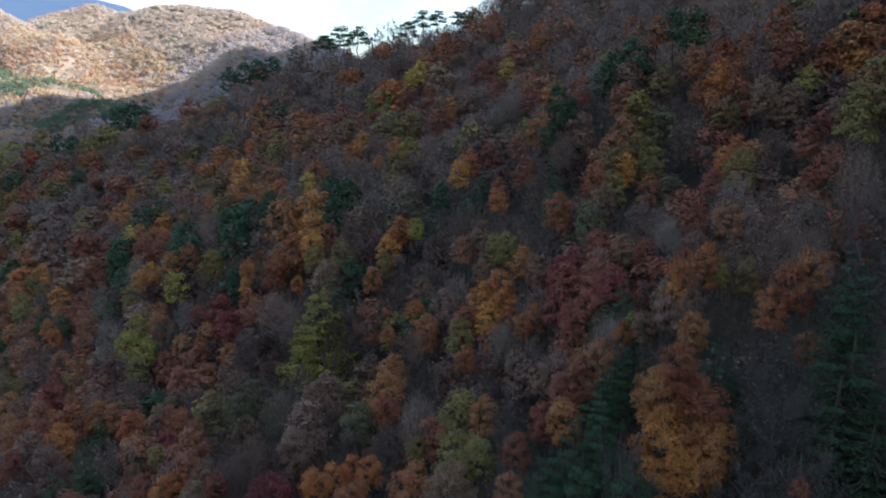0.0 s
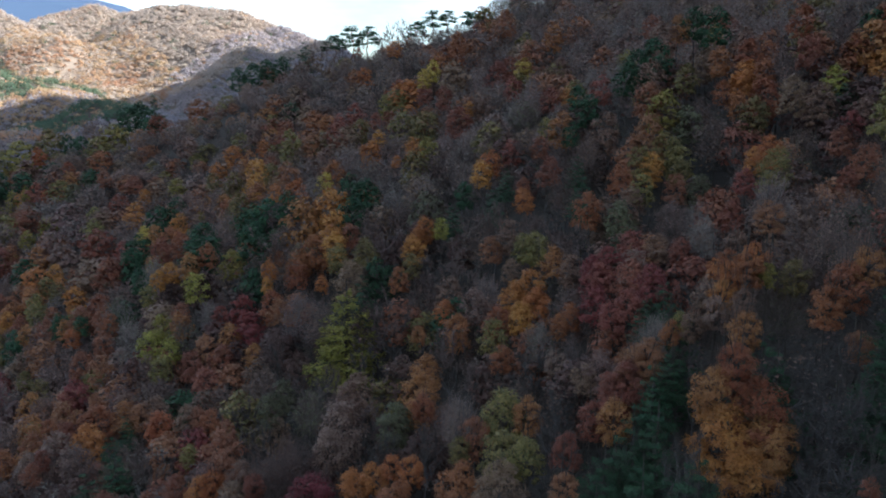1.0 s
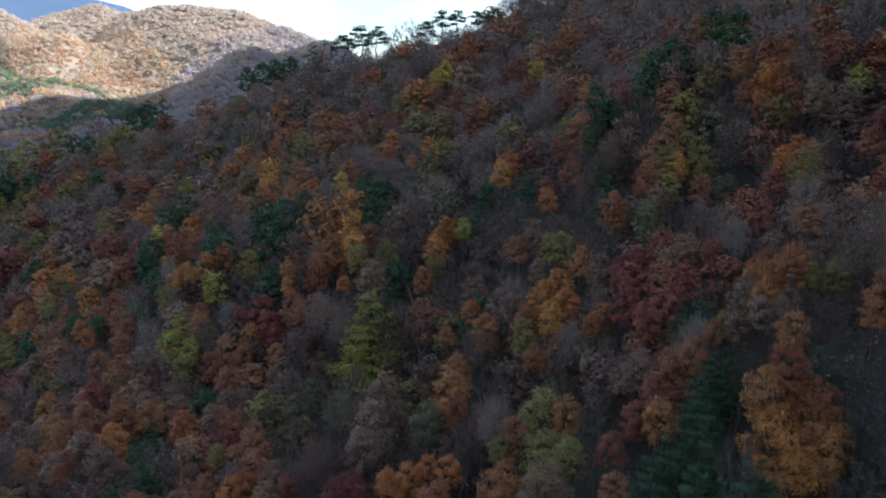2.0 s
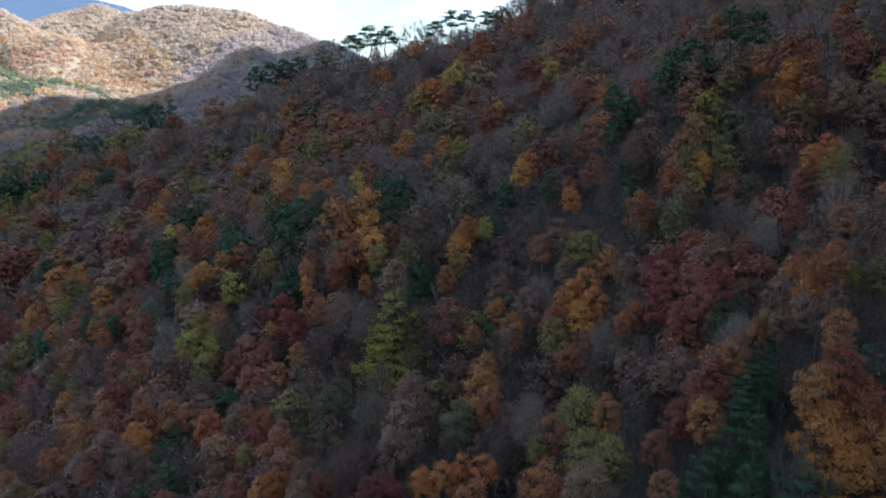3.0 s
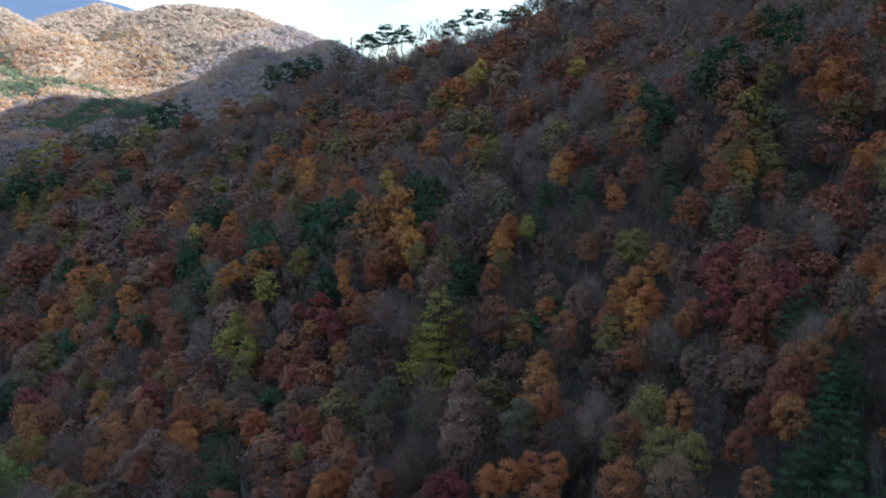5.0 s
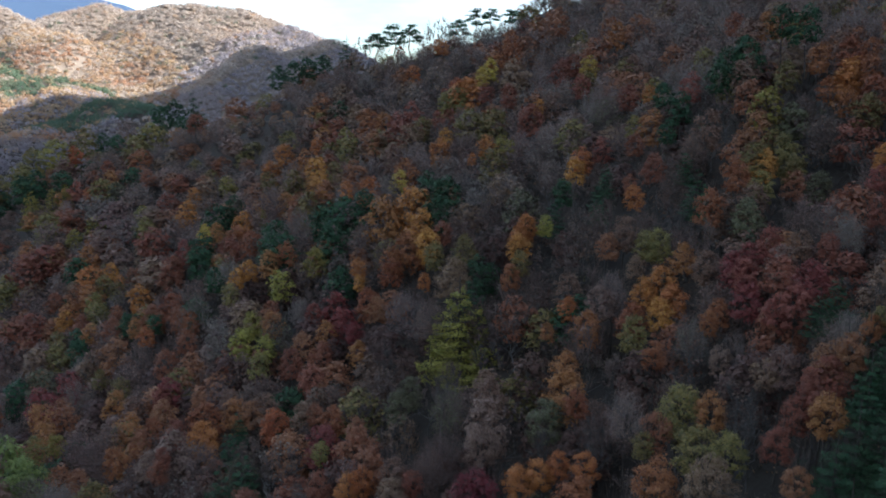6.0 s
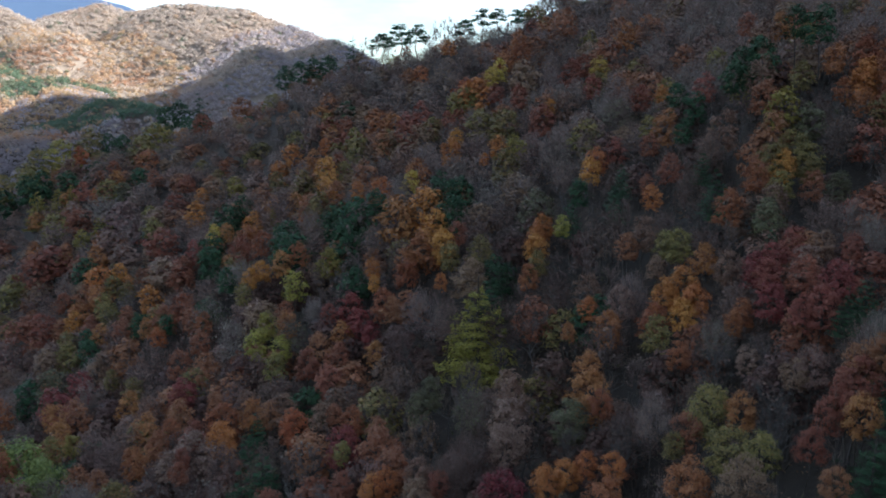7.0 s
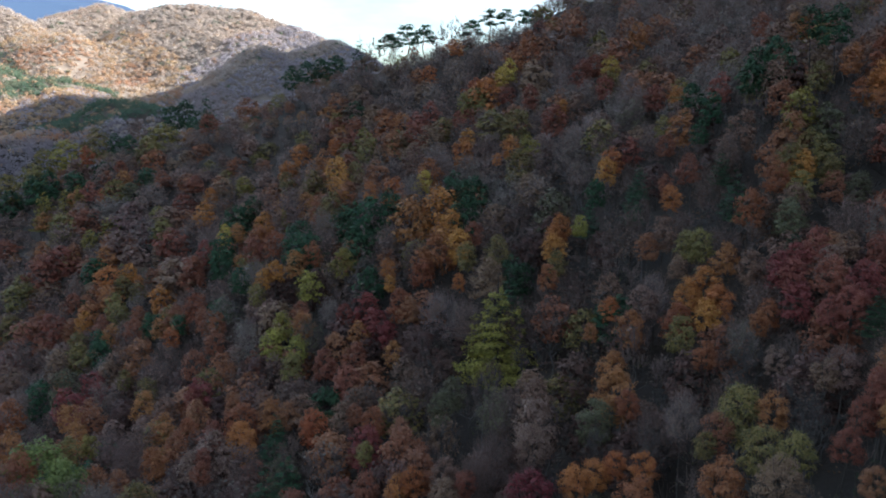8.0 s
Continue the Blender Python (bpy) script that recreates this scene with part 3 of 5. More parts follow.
grow("maple", "rust", -78.5, 159.8, 36.8, 9.2)
grow("maple", "red", -66.3, 143.4, 36.6, 5.0)
grow("oak", "yellow", -62.9, 146.4, 39.2, 3.6)
grow("chestnut", "copper", -59.7, 143.4, 39.9, 3.5)
grow("chestnut", "copper", -53.1, 133.7, 41.0, 5.1)
grow("chestnut", "rust", -52.6, 128.8, 39.7, 4.5)
grow("roundpine", "pine", -61.2, 139.5, 38.8, 6.4)
grow("chestnut", "copper", -122.5, 188.4, 29.0, 6.2)
grow("maple", "rust", -114.1, 181.0, 29.2, 9.0)
grow("chestnut", "rust", -111.5, 182.3, 29.6, 4.5)
grow("maple", "rust", -117.5, 179.1, 27.7, 10.4)
grow("chestnut", "copper", -98.9, 172.1, 30.6, 6.3)
grow("roundpine", "pine", -99.4, 167.2, 28.7, 8.3)
grow("oak", "amber", -87.4, 158.0, 29.2, 3.7)
grow("oak", "orange", -93.1, 159.8, 28.3, 8.2)
grow("birch", "olive", -87.2, 153.2, 27.5, 4.3)
grow("thin", "sage", -80.2, 149.7, 30.0, 4.7)
grow("maple", "rust", -79.3, 149.0, 29.8, 3.0)
grow("oak", "orange", -81.9, 149.4, 28.3, 2.7)
grow("oak", "olive", -80.9, 145.7, 27.6, 3.9)
grow("oak", "amber", -72.9, 136.6, 29.3, 5.5)
grow("chestnut", "brown", -71.4, 141.4, 33.3, 8.7)
grow("chestnut", "mauve", -89.1, 164.1, 32.3, 8.4)
grow("maple", "rust", -66.7, 138.1, 34.5, 5.9)
grow("roundpine", "pine", -60.0, 133.4, 37.2, 5.7)
grow("roundpine", "pine", -52.8, 118.8, 36.1, 4.1)
grow("ash", "pale", -50.1, 118.2, 37.6, 3.9)
grow("oak", "amber", -45.6, 113.2, 38.3, 3.2)
grow("oak", "amber", -47.3, 112.8, 37.1, 3.0)
grow("oak", "olive", -47.5, 108.9, 35.5, 3.1)
grow("chestnut", "copper", -89.6, 151.6, 26.0, 6.3)
grow("chestnut", "rust", -94.0, 155.1, 24.9, 5.2)
grow("birch", "olive", -86.1, 146.5, 25.3, 5.6)
grow("thin", "brown", -100.2, 159.7, 24.2, 5.3)
grow("maple", "rust", -99.7, 156.8, 22.9, 4.7)
grow("chestnut", "copper", -93.1, 149.4, 22.8, 5.8)
grow("oak", "amber", -92.8, 146.8, 21.3, 4.2)
grow("maple", "rust", -86.5, 141.1, 22.0, 4.5)
grow("oak", "olive", -82.9, 141.0, 24.4, 4.5)
grow("maple", "rust", -76.7, 135.1, 25.5, 3.8)
grow("roundpine", "pine", -71.8, 128.2, 26.0, 4.5)
grow("maple", "rust", -76.1, 131.1, 24.2, 4.4)
grow("chestnut", "copper", -68.6, 124.0, 26.1, 3.3)
grow("chestnut", "rust", -64.9, 122.8, 28.9, 5.1)
grow("chestnut", "copper", -60.9, 121.4, 31.2, 4.7)
grow("chestnut", "rust", -57.8, 114.8, 30.4, 4.0)
grow("chestnut", "copper", -54.0, 109.6, 30.9, 3.3)
grow("ash", "sage", -53.4, 111.6, 33.0, 6.2)
grow("ash", "pale", -47.0, 100.4, 32.4, 5.6)
grow("maple", "rust", -101.0, 149.4, 20.4, 6.5)
grow("thin", "mauve", -102.1, 155.4, 22.0, 6.5)
grow("roundpine", "pine", -85.7, 137.0, 20.3, 4.4)
grow("chestnut", "copper", -82.0, 135.3, 21.9, 4.3)
grow("birch", "olive", -90.9, 139.4, 19.1, 4.9)
grow("roundpine", "pine", -63.6, 119.4, 27.8, 3.2)
grow("oak", "orange", -64.0, 117.2, 26.5, 3.2)
grow("maple", "rust", -71.2, 121.5, 23.5, 6.4)
grow("chestnut", "rust", -53.2, 104.9, 29.5, 3.7)
grow("birch", "lime", -41.5, 97.7, 34.0, 3.9)
grow("birch", "lime", -42.5, 95.3, 32.3, 4.0)
grow("birch", "lime", -38.3, 92.2, 32.4, 3.1)
grow("birch", "olive", -38.5, 89.1, 31.1, 3.3)
grow("chestnut", "brown", -76.6, 125.2, 20.6, 4.7)
grow("thin", "mauve", -63.4, 111.9, 25.2, 5.9)
grow("maple", "rust", -56.1, 103.6, 26.9, 4.2)
grow("chestnut", "rust", -49.4, 96.2, 28.8, 4.4)
grow("birch", "olive", -88.1, 133.9, 18.4, 5.7)
grow("chestnut", "brown", -90.9, 131.8, 18.3, 6.0)
grow("roundpine", "pine", -82.8, 132.3, 19.8, 4.7)
grow("birch", "sage", -83.6, 119.0, 18.6, 6.1)
grow("maple", "red", -78.3, 119.1, 18.2, 5.7)
grow("maple", "red", -77.5, 108.5, 19.4, 5.8)
grow("chestnut", "brown", -77.3, 122.4, 19.0, 4.6)
grow("birch", "olive", -71.8, 115.8, 19.5, 3.0)
grow("oak", "olive", -64.4, 106.4, 21.6, 3.8)
grow("ash", "mauve", -74.8, 113.8, 18.3, 4.5)
grow("maple", "red", -51.7, 93.1, 26.4, 4.1)
grow("maple", "red", -52.4, 92.3, 25.3, 2.7)
grow("chestnut", "copper", -62.5, 101.0, 21.6, 4.0)
grow("chestnut", "brown", -56.9, 94.2, 23.4, 4.0)
grow("chestnut", "rust", -50.2, 86.9, 25.8, 3.9)
grow("maple", "rust", -45.0, 85.0, 27.5, 2.5)
grow("chestnut", "brown", -40.6, 82.6, 28.7, 3.0)
grow("chestnut", "copper", -42.6, 80.1, 28.2, 5.0)
grow("chestnut", "copper", -39.1, 79.4, 28.7, 3.5)
grow("chestnut", "rust", -37.0, 78.4, 28.8, 2.8)
grow("oak", "orange", -41.4, 75.1, 27.9, 4.0)
grow("oak", "orange", -33.6, 75.2, 29.4, 4.1)
grow("pine", "pine", -37.9, 76.5, 28.4, 3.0)
grow("pine", "pine", -38.0, 72.6, 28.0, 3.1)
grow("chestnut", "copper", -72.6, 98.7, 20.5, 3.7)
grow("maple", "rust", -71.9, 103.6, 19.3, 4.8)
grow("chestnut", "copper", -66.9, 89.7, 21.7, 3.4)
grow("thin", "mauve", -59.5, 83.8, 22.8, 4.5)
grow("thin", "mauve", -55.7, 79.0, 23.8, 4.2)
grow("birch", "lime", -62.8, 84.5, 22.2, 2.6)
grow("chestnut", "copper", -54.7, 87.3, 23.8, 4.4)
grow("chestnut", "copper", -49.7, 82.6, 25.2, 2.6)
grow("maple", "rust", -45.6, 78.6, 26.7, 3.5)
grow("thin", "brown", -56.3, 85.1, 23.3, 4.6)
grow("maple", "rust", -50.0, 79.2, 25.1, 3.4)
grow("chestnut", "mauve", -44.3, 73.7, 27.5, 5.4)
grow("chestnut", "copper", -51.3, 75.6, 24.7, 3.4)
grow("chestnut", "mauve", -45.9, 71.3, 26.4, 3.1)
grow("chestnut", "rust", -44.4, 71.1, 26.6, 2.1)
grow("chestnut", "rust", -43.5, 67.5, 26.9, 2.2)
grow("birch", "olive", -49.3, 65.5, 26.0, 5.2)
grow("chestnut", "rust", -52.9, 70.6, 24.6, 2.5)
grow("ash", "pale", -53.4, 66.8, 25.1, 3.9)
grow("bare", "pale", -43.3, 64.1, 28.0, 6.2)
grow("bare", "pale", -38.2, 61.1, 27.9, 3.0)
grow("pine", "pine", -35.3, 67.8, 28.3, 4.5)
grow("pine", "pine", -36.5, 64.2, 28.2, 4.5)
grow("bare", "pale", -32.2, 66.3, 28.4, 3.8)
grow("chestnut", "rust", -33.2, 60.6, 27.7, 3.5)
grow("thin", "mauve", -39.8, 69.3, 27.9, 3.8)
grow("chestnut", "brown", -30.4, 75.0, 30.2, 3.6)
grow("chestnut", "copper", -26.7, 71.2, 31.1, 3.1)
grow("chestnut", "rust", -29.0, 74.0, 30.3, 2.2)
grow("chestnut", "rust", -23.8, 66.7, 31.8, 2.5)
grow("maple", "red", -27.1, 67.6, 30.7, 4.0)
grow("maple", "rust", -23.4, 64.1, 32.2, 4.7)
grow("oak", "olive", -27.1, 65.4, 29.9, 2.0)
grow("bare", "pale", -30.7, 66.2, 29.1, 4.8)
grow("chestnut", "rust", -21.8, 59.2, 32.3, 4.2)
grow("chestnut", "mauve", -23.3, 58.9, 31.2, 3.2)
grow("chestnut", "brown", -19.5, 56.5, 32.6, 3.1)
grow("oak", "orange", -22.2, 57.3, 31.4, 2.3)
grow("oak", "orange", -23.6, 57.4, 30.7, 2.6)
grow("chestnut", "rust", -26.4, 60.0, 29.6, 2.8)
grow("chestnut", "rust", -18.0, 54.1, 32.7, 2.1)
grow("chestnut", "brown", -19.6, 53.7, 32.2, 3.0)
grow("maple", "crimson", -12.9, 52.1, 33.8, 4.2)
grow("chestnut", "brown", -11.3, 62.8, 37.3, 3.0)
grow("chestnut", "mauve", -11.7, 60.0, 36.4, 4.8)
grow("chestnut", "mauve", -12.4, 57.7, 35.1, 3.5)
grow("thin", "dusky", -15.7, 57.5, 34.3, 4.6)
grow("thin", "dusky", -17.0, 55.4, 33.4, 3.4)
grow("alder", "dusky", -19.7, 61.8, 33.6, 4.5)
grow("birch", "sage", -18.6, 68.7, 35.1, 2.9)
grow("birch", "sage", -19.8, 67.5, 34.1, 2.9)
grow("alder", "dusky", -24.0, 71.0, 32.7, 4.5)
grow("maple", "red", -31.0, 83.0, 31.7, 4.2)
grow("chestnut", "brown", -35.5, 79.2, 29.6, 4.2)
grow("thin", "sage", -14.9, 63.3, 35.9, 2.7)
grow("birch", "lime", -39.0, 104.5, 38.5, 4.2)
grow("oak", "amber", -27.1, 100.0, 41.0, 2.5)
grow("oak", "amber", -26.6, 96.8, 39.3, 2.1)
grow("maple", "crimson", -29.6, 95.8, 37.3, 4.3)
grow("maple", "crimson", -32.5, 95.6, 35.7, 2.6)
grow("maple", "crimson", -28.3, 92.3, 36.1, 4.6)
grow("maple", "crimson", -26.6, 88.9, 35.2, 3.0)
grow("chestnut", "copper", -25.0, 92.9, 38.6, 3.9)
grow("maple", "rust", -23.8, 90.4, 38.1, 3.2)
grow("chestnut", "rust", -38.9, 98.5, 35.4, 3.1)
grow("chestnut", "copper", -38.6, 96.5, 34.6, 3.6)
grow("ash", "pale", -34.9, 97.2, 36.1, 3.6)
grow("chestnut", "copper", -30.3, 91.5, 34.5, 3.4)
grow("chestnut", "rust", -33.1, 90.5, 33.3, 4.3)
grow("chestnut", "rust", -34.3, 87.8, 31.9, 3.7)
grow("chestnut", "rust", -30.3, 87.3, 33.0, 3.8)
grow("chestnut", "copper", -25.5, 84.0, 34.1, 2.8)
grow("ash", "mauve", -19.9, 85.7, 40.0, 6.0)
grow("thin", "mauve", -16.8, 79.9, 39.9, 4.0)
grow("thin", "mauve", -22.6, 82.4, 36.0, 3.9)
grow("alder", "dusky", -21.4, 77.9, 35.6, 4.2)
grow("pine", "pine", -12.0, 81.5, 43.3, 4.5)
grow("oak", "amber", -17.6, 87.3, 41.5, 2.0)
grow("thin", "sage", -37.3, 94.3, 34.1, 4.9)
grow("oak", "amber", -20.1, 111.8, 50.1, 6.6)
grow("chestnut", "copper", -24.0, 111.8, 48.8, 6.8)
grow("oak", "amber", -18.3, 103.3, 47.6, 4.6)
grow("oak", "amber", -17.3, 96.7, 45.7, 4.1)
grow("chestnut", "copper", -20.2, 98.2, 45.0, 5.0)
grow("chestnut", "rust", -15.5, 97.6, 46.5, 3.0)
grow("chestnut", "copper", -22.0, 97.3, 43.2, 3.7)
grow("chestnut", "copper", -22.1, 94.9, 42.0, 3.6)
grow("oak", "olive", -16.4, 92.8, 44.6, 3.4)
grow("birch", "olive", -12.7, 90.9, 45.8, 3.9)
grow("oak", "amber", -52.9, 177.1, 54.2, 6.3)
grow("oak", "amber", -54.8, 170.7, 50.6, 5.3)
grow("oak", "olive", -53.3, 162.4, 48.6, 4.7)
grow("birch", "olive", -45.5, 150.6, 49.7, 5.6)
grow("oak", "amber", -40.4, 150.6, 52.6, 5.6)
grow("oak", "olive", -36.2, 142.8, 52.0, 3.9)
grow("oak", "amber", -38.2, 138.9, 50.0, 4.7)
grow("chestnut", "rust", -31.3, 135.8, 52.7, 5.7)
grow("oak", "orange", -27.5, 123.6, 50.5, 4.6)
grow("maple", "rust", -36.5, 132.7, 49.1, 5.0)
grow("oak", "orange", -32.0, 127.5, 49.3, 3.1)
grow("oak", "olive", -39.0, 130.6, 47.5, 6.4)
grow("chestnut", "copper", -41.7, 132.6, 46.1, 4.5)
grow("ash", "pale", -24.5, 120.4, 50.8, 4.9)
grow("oak", "yellow", -22.3, 122.2, 51.6, 3.6)
grow("thin", "pale", -15.3, 122.6, 54.2, 5.2)
grow("chestnut", "copper", -21.7, 126.8, 53.5, 5.1)
grow("roundpine", "pine", -17.3, 116.0, 52.0, 6.0)
grow("roundpine", "pine", -14.5, 111.9, 51.6, 5.6)
grow("roundpine", "pine", -15.8, 105.6, 49.3, 5.2)
grow("roundpine", "pine", -30.9, 117.9, 48.0, 7.3)
grow("roundpine", "pine", -35.2, 120.3, 46.2, 5.9)
grow("roundpine", "pine", -28.0, 119.1, 48.9, 4.3)
grow("roundpine", "pine", -32.3, 111.4, 44.6, 6.1)
grow("larch", "lime", -50.5, 144.1, 44.2, 2.6)
grow("roundpine", "pine", -43.1, 123.2, 43.4, 6.7)
grow("roundpine", "pine", -42.0, 116.9, 42.4, 7.7)
grow("chestnut", "copper", -39.8, 113.5, 41.2, 3.6)
grow("chestnut", "copper", -42.3, 112.8, 40.0, 3.9)
grow("birch", "lime", -34.0, 107.0, 41.4, 4.1)
grow("bare", "bare", -29.4, 106.8, 44.3, 7.4)
grow("thin", "mauve", -49.6, 142.9, 46.4, 9.3)
grow("ash", "mauve", -39.7, 124.4, 45.0, 5.5)
grow("chestnut", "copper", -48.3, 126.1, 41.1, 4.4)
grow("chestnut", "brown", -14.1, 86.4, 43.9, 4.6)
grow("oak", "orange", -22.3, 188.1, 73.0, 4.8)
grow("chestnut", "rust", -25.3, 191.3, 72.6, 4.8)
grow("chestnut", "rust", -27.0, 214.8, 79.9, 3.7)
grow("oak", "orange", -15.1, 196.9, 80.0, 5.0)
grow("oak", "olive", -12.8, 154.3, 66.5, 6.4)
grow("oak", "olive", -14.3, 154.6, 65.4, 4.9)
grow("oak", "orange", -12.0, 159.2, 68.6, 5.6)
grow("maple", "red", -21.9, 160.6, 63.7, 5.4)
grow("maple", "red", -24.8, 158.6, 61.4, 4.3)
grow("chestnut", "copper", -32.1, 169.2, 62.4, 7.0)
grow("chestnut", "copper", -27.9, 161.9, 61.5, 5.4)
grow("chestnut", "rust", -39.6, 175.9, 60.6, 4.8)
grow("oak", "olive", -36.3, 162.4, 58.1, 5.5)
grow("birch", "olive", -34.6, 153.4, 56.1, 5.2)
grow("maple", "red", -16.1, 147.7, 61.5, 3.3)
grow("oak", "olive", -19.3, 147.9, 60.4, 4.5)
grow("chestnut", "brown", -21.0, 145.2, 59.3, 6.1)
grow("oak", "amber", -14.6, 136.6, 58.3, 3.3)
grow("oak", "amber", -15.6, 131.4, 56.7, 4.9)
grow("maple", "rust", -24.2, 151.2, 59.7, 5.3)
grow("chestnut", "rust", -29.5, 152.0, 57.8, 5.4)
grow("oak", "orange", -43.5, 168.4, 55.9, 3.8)
grow("chestnut", "rust", -61.1, 207.2, 60.7, 4.6)
grow("maple", "rust", -66.7, 216.8, 63.2, 9.7)
grow("oak", "olive", -67.7, 228.3, 67.6, 6.2)
grow("roundpine", "pine", -74.7, 224.6, 60.8, 5.0)
grow("birch", "olive", -74.8, 220.5, 59.2, 6.7)
grow("maple", "rust", -80.5, 239.7, 66.7, 9.6)
grow("maple", "rust", -56.0, 231.1, 75.6, 7.7)
grow("ash", "mauve", -27.8, 178.3, 67.8, 8.5)
grow("birch", "olive", -64.4, 194.9, 54.1, 6.9)
grow("chestnut", "brown", -24.5, 136.2, 55.1, 4.8)
grow("chestnut", "copper", -45.3, 163.6, 53.5, 4.5)
grow("birch", "olive", -66.9, 192.7, 51.6, 5.6)
grow("chestnut", "copper", 0.6, 173.7, 79.9, 4.9)
grow("chestnut", "copper", 0.2, 164.4, 76.3, 4.9)
grow("chestnut", "copper", -3.7, 164.1, 74.8, 6.0)
grow("oak", "yellow", -4.8, 160.7, 72.6, 4.6)
grow("oak", "yellow", -6.9, 158.5, 70.6, 4.0)
grow("oak", "orange", -9.9, 153.9, 68.4, 8.1)
grow("birch", "olive", -11.6, 153.4, 66.4, 5.1)
grow("chestnut", "brown", -0.8, 152.8, 72.2, 7.5)
grow("chestnut", "rust", -6.6, 148.3, 66.8, 3.8)
grow("chestnut", "rust", -2.7, 142.6, 66.5, 4.3)
grow("oak", "amber", 1.7, 130.6, 63.2, 2.5)
grow("chestnut", "rust", 0.1, 128.0, 62.5, 5.3)
grow("chestnut", "brown", 3.8, 131.1, 64.7, 4.6)
grow("birch", "yellow", 12.2, 141.6, 71.5, 4.0)
grow("maple", "red", 9.6, 134.6, 67.8, 4.1)
grow("chestnut", "rust", 7.8, 144.2, 71.2, 5.5)
grow("maple", "rust", 10.1, 145.5, 72.1, 3.9)
grow("maple", "rust", 14.0, 146.4, 75.4, 8.1)
grow("chestnut", "copper", 18.6, 148.1, 78.4, 4.9)
grow("chestnut", "rust", 11.3, 173.0, 84.7, 6.0)
grow("chestnut", "brown", 17.4, 129.1, 70.7, 4.3)
grow("chestnut", "rust", 14.2, 118.1, 65.2, 3.9)
grow("oak", "amber", 15.7, 113.0, 64.8, 2.7)
grow("chestnut", "copper", 13.3, 102.0, 61.3, 4.7)
grow("oak", "olive", 11.7, 105.0, 60.4, 2.9)
grow("roundpine", "pine", 16.6, 108.1, 65.0, 4.3)
grow("birch", "olive", -6.0, 132.8, 61.8, 6.6)
grow("birch", "olive", -10.0, 138.2, 61.9, 6.6)
grow("maple", "red", 18.9, 103.8, 66.2, 3.8)
grow("thin", "sage", 9.9, 115.7, 62.8, 5.9)
grow("roundpine", "pine", 25.6, 102.2, 71.0, 5.3)
grow("roundpine", "pine", 23.3, 102.3, 69.6, 4.8)
grow("roundpine", "pine", 21.6, 100.2, 67.5, 4.1)
grow("roundpine", "pine", 16.7, 100.8, 63.5, 4.0)
grow("chestnut", "brown", 27.8, 106.9, 73.8, 5.0)
grow("chestnut", "copper", 30.1, 107.0, 74.6, 3.5)
grow("chestnut", "rust", 27.9, 113.2, 75.4, 3.2)
grow("roundpine", "pine", 32.3, 106.7, 75.7, 4.3)
grow("roundpine", "pine", 34.1, 103.4, 75.2, 4.9)
grow("chestnut", "copper", 31.4, 94.1, 69.1, 3.4)
grow("chestnut", "copper", 34.4, 92.5, 69.9, 4.2)
grow("chestnut", "copper", 35.8, 90.6, 69.4, 2.7)
grow("oak", "orange", 32.9, 88.8, 67.1, 3.5)
grow("oak", "orange", 31.8, 88.1, 65.8, 4.1)
grow("chestnut", "copper", 34.1, 87.0, 67.1, 2.9)
grow("chestnut", "copper", 30.1, 89.1, 64.7, 2.7)
grow("chestnut", "copper", 32.4, 83.2, 64.7, 4.0)
grow("chestnut", "copper", 30.8, 85.4, 63.3, 3.0)
grow("birch", "olive", 31.0, 81.3, 62.7, 4.0)
grow("birch", "lime", 23.6, 90.1, 63.8, 4.7)
grow("birch", "olive", 27.2, 93.7, 67.0, 3.4)
grow("chestnut", "rust", 21.0, 86.2, 60.8, 5.0)
grow("chestnut", "brown", 23.9, 97.3, 67.9, 4.2)
grow("birch", "sage", 25.9, 88.0, 61.8, 4.2)
grow("chestnut", "rust", 22.2, 92.1, 64.6, 3.8)
grow("chestnut", "copper", 42.5, 96.7, 74.5, 3.9)
grow("chestnut", "rust", 39.1, 87.8, 69.7, 3.6)
grow("chestnut", "brown", 35.1, 95.6, 71.6, 3.5)
grow("chestnut", "brown", 33.5, 78.1, 64.7, 3.7)
grow("thin", "mauve", 35.6, 86.8, 68.4, 5.2)
grow("chestnut", "brown", 16.9, 90.1, 61.1, 4.5)
grow("thin", "brown", 14.2, 87.5, 58.5, 3.5)
grow("oak", "orange", -8.0, 124.7, 57.3, 3.8)
grow("birch", "lime", -5.4, 120.7, 57.4, 4.1)
grow("birch", "olive", -7.4, 115.7, 55.5, 6.0)
grow("oak", "orange", -10.4, 120.4, 54.4, 1.9)
grow("thin", "pale", -0.1, 111.0, 57.6, 5.6)
grow("maple", "red", 6.4, 101.9, 57.5, 3.4)
grow("oak", "orange", 3.6, 100.9, 56.2, 3.4)
grow("oak", "amber", 2.2, 98.0, 55.0, 3.5)
grow("chestnut", "rust", 9.8, 88.0, 56.0, 3.4)
grow("chestnut", "rust", 10.0, 97.4, 58.0, 2.8)
grow("bare", "bare", 11.0, 90.4, 57.2, 3.6)
grow("chestnut", "rust", 6.4, 86.0, 53.5, 2.1)
grow("oak", "orange", 6.2, 82.6, 52.6, 2.7)
grow("pine", "pine", 4.9, 91.8, 54.6, 3.3)
grow("pine", "pine", 3.0, 86.9, 52.6, 3.7)
grow("roundpine", "pine", -0.2, 92.9, 52.5, 3.3)
grow("pine", "pine", -1.7, 89.8, 50.8, 3.8)
grow("birch", "sage", -5.0, 95.7, 51.1, 5.6)
grow("oak", "amber", -5.2, 89.5, 48.6, 3.2)
grow("birch", "lime", -3.2, 86.8, 48.6, 2.4)
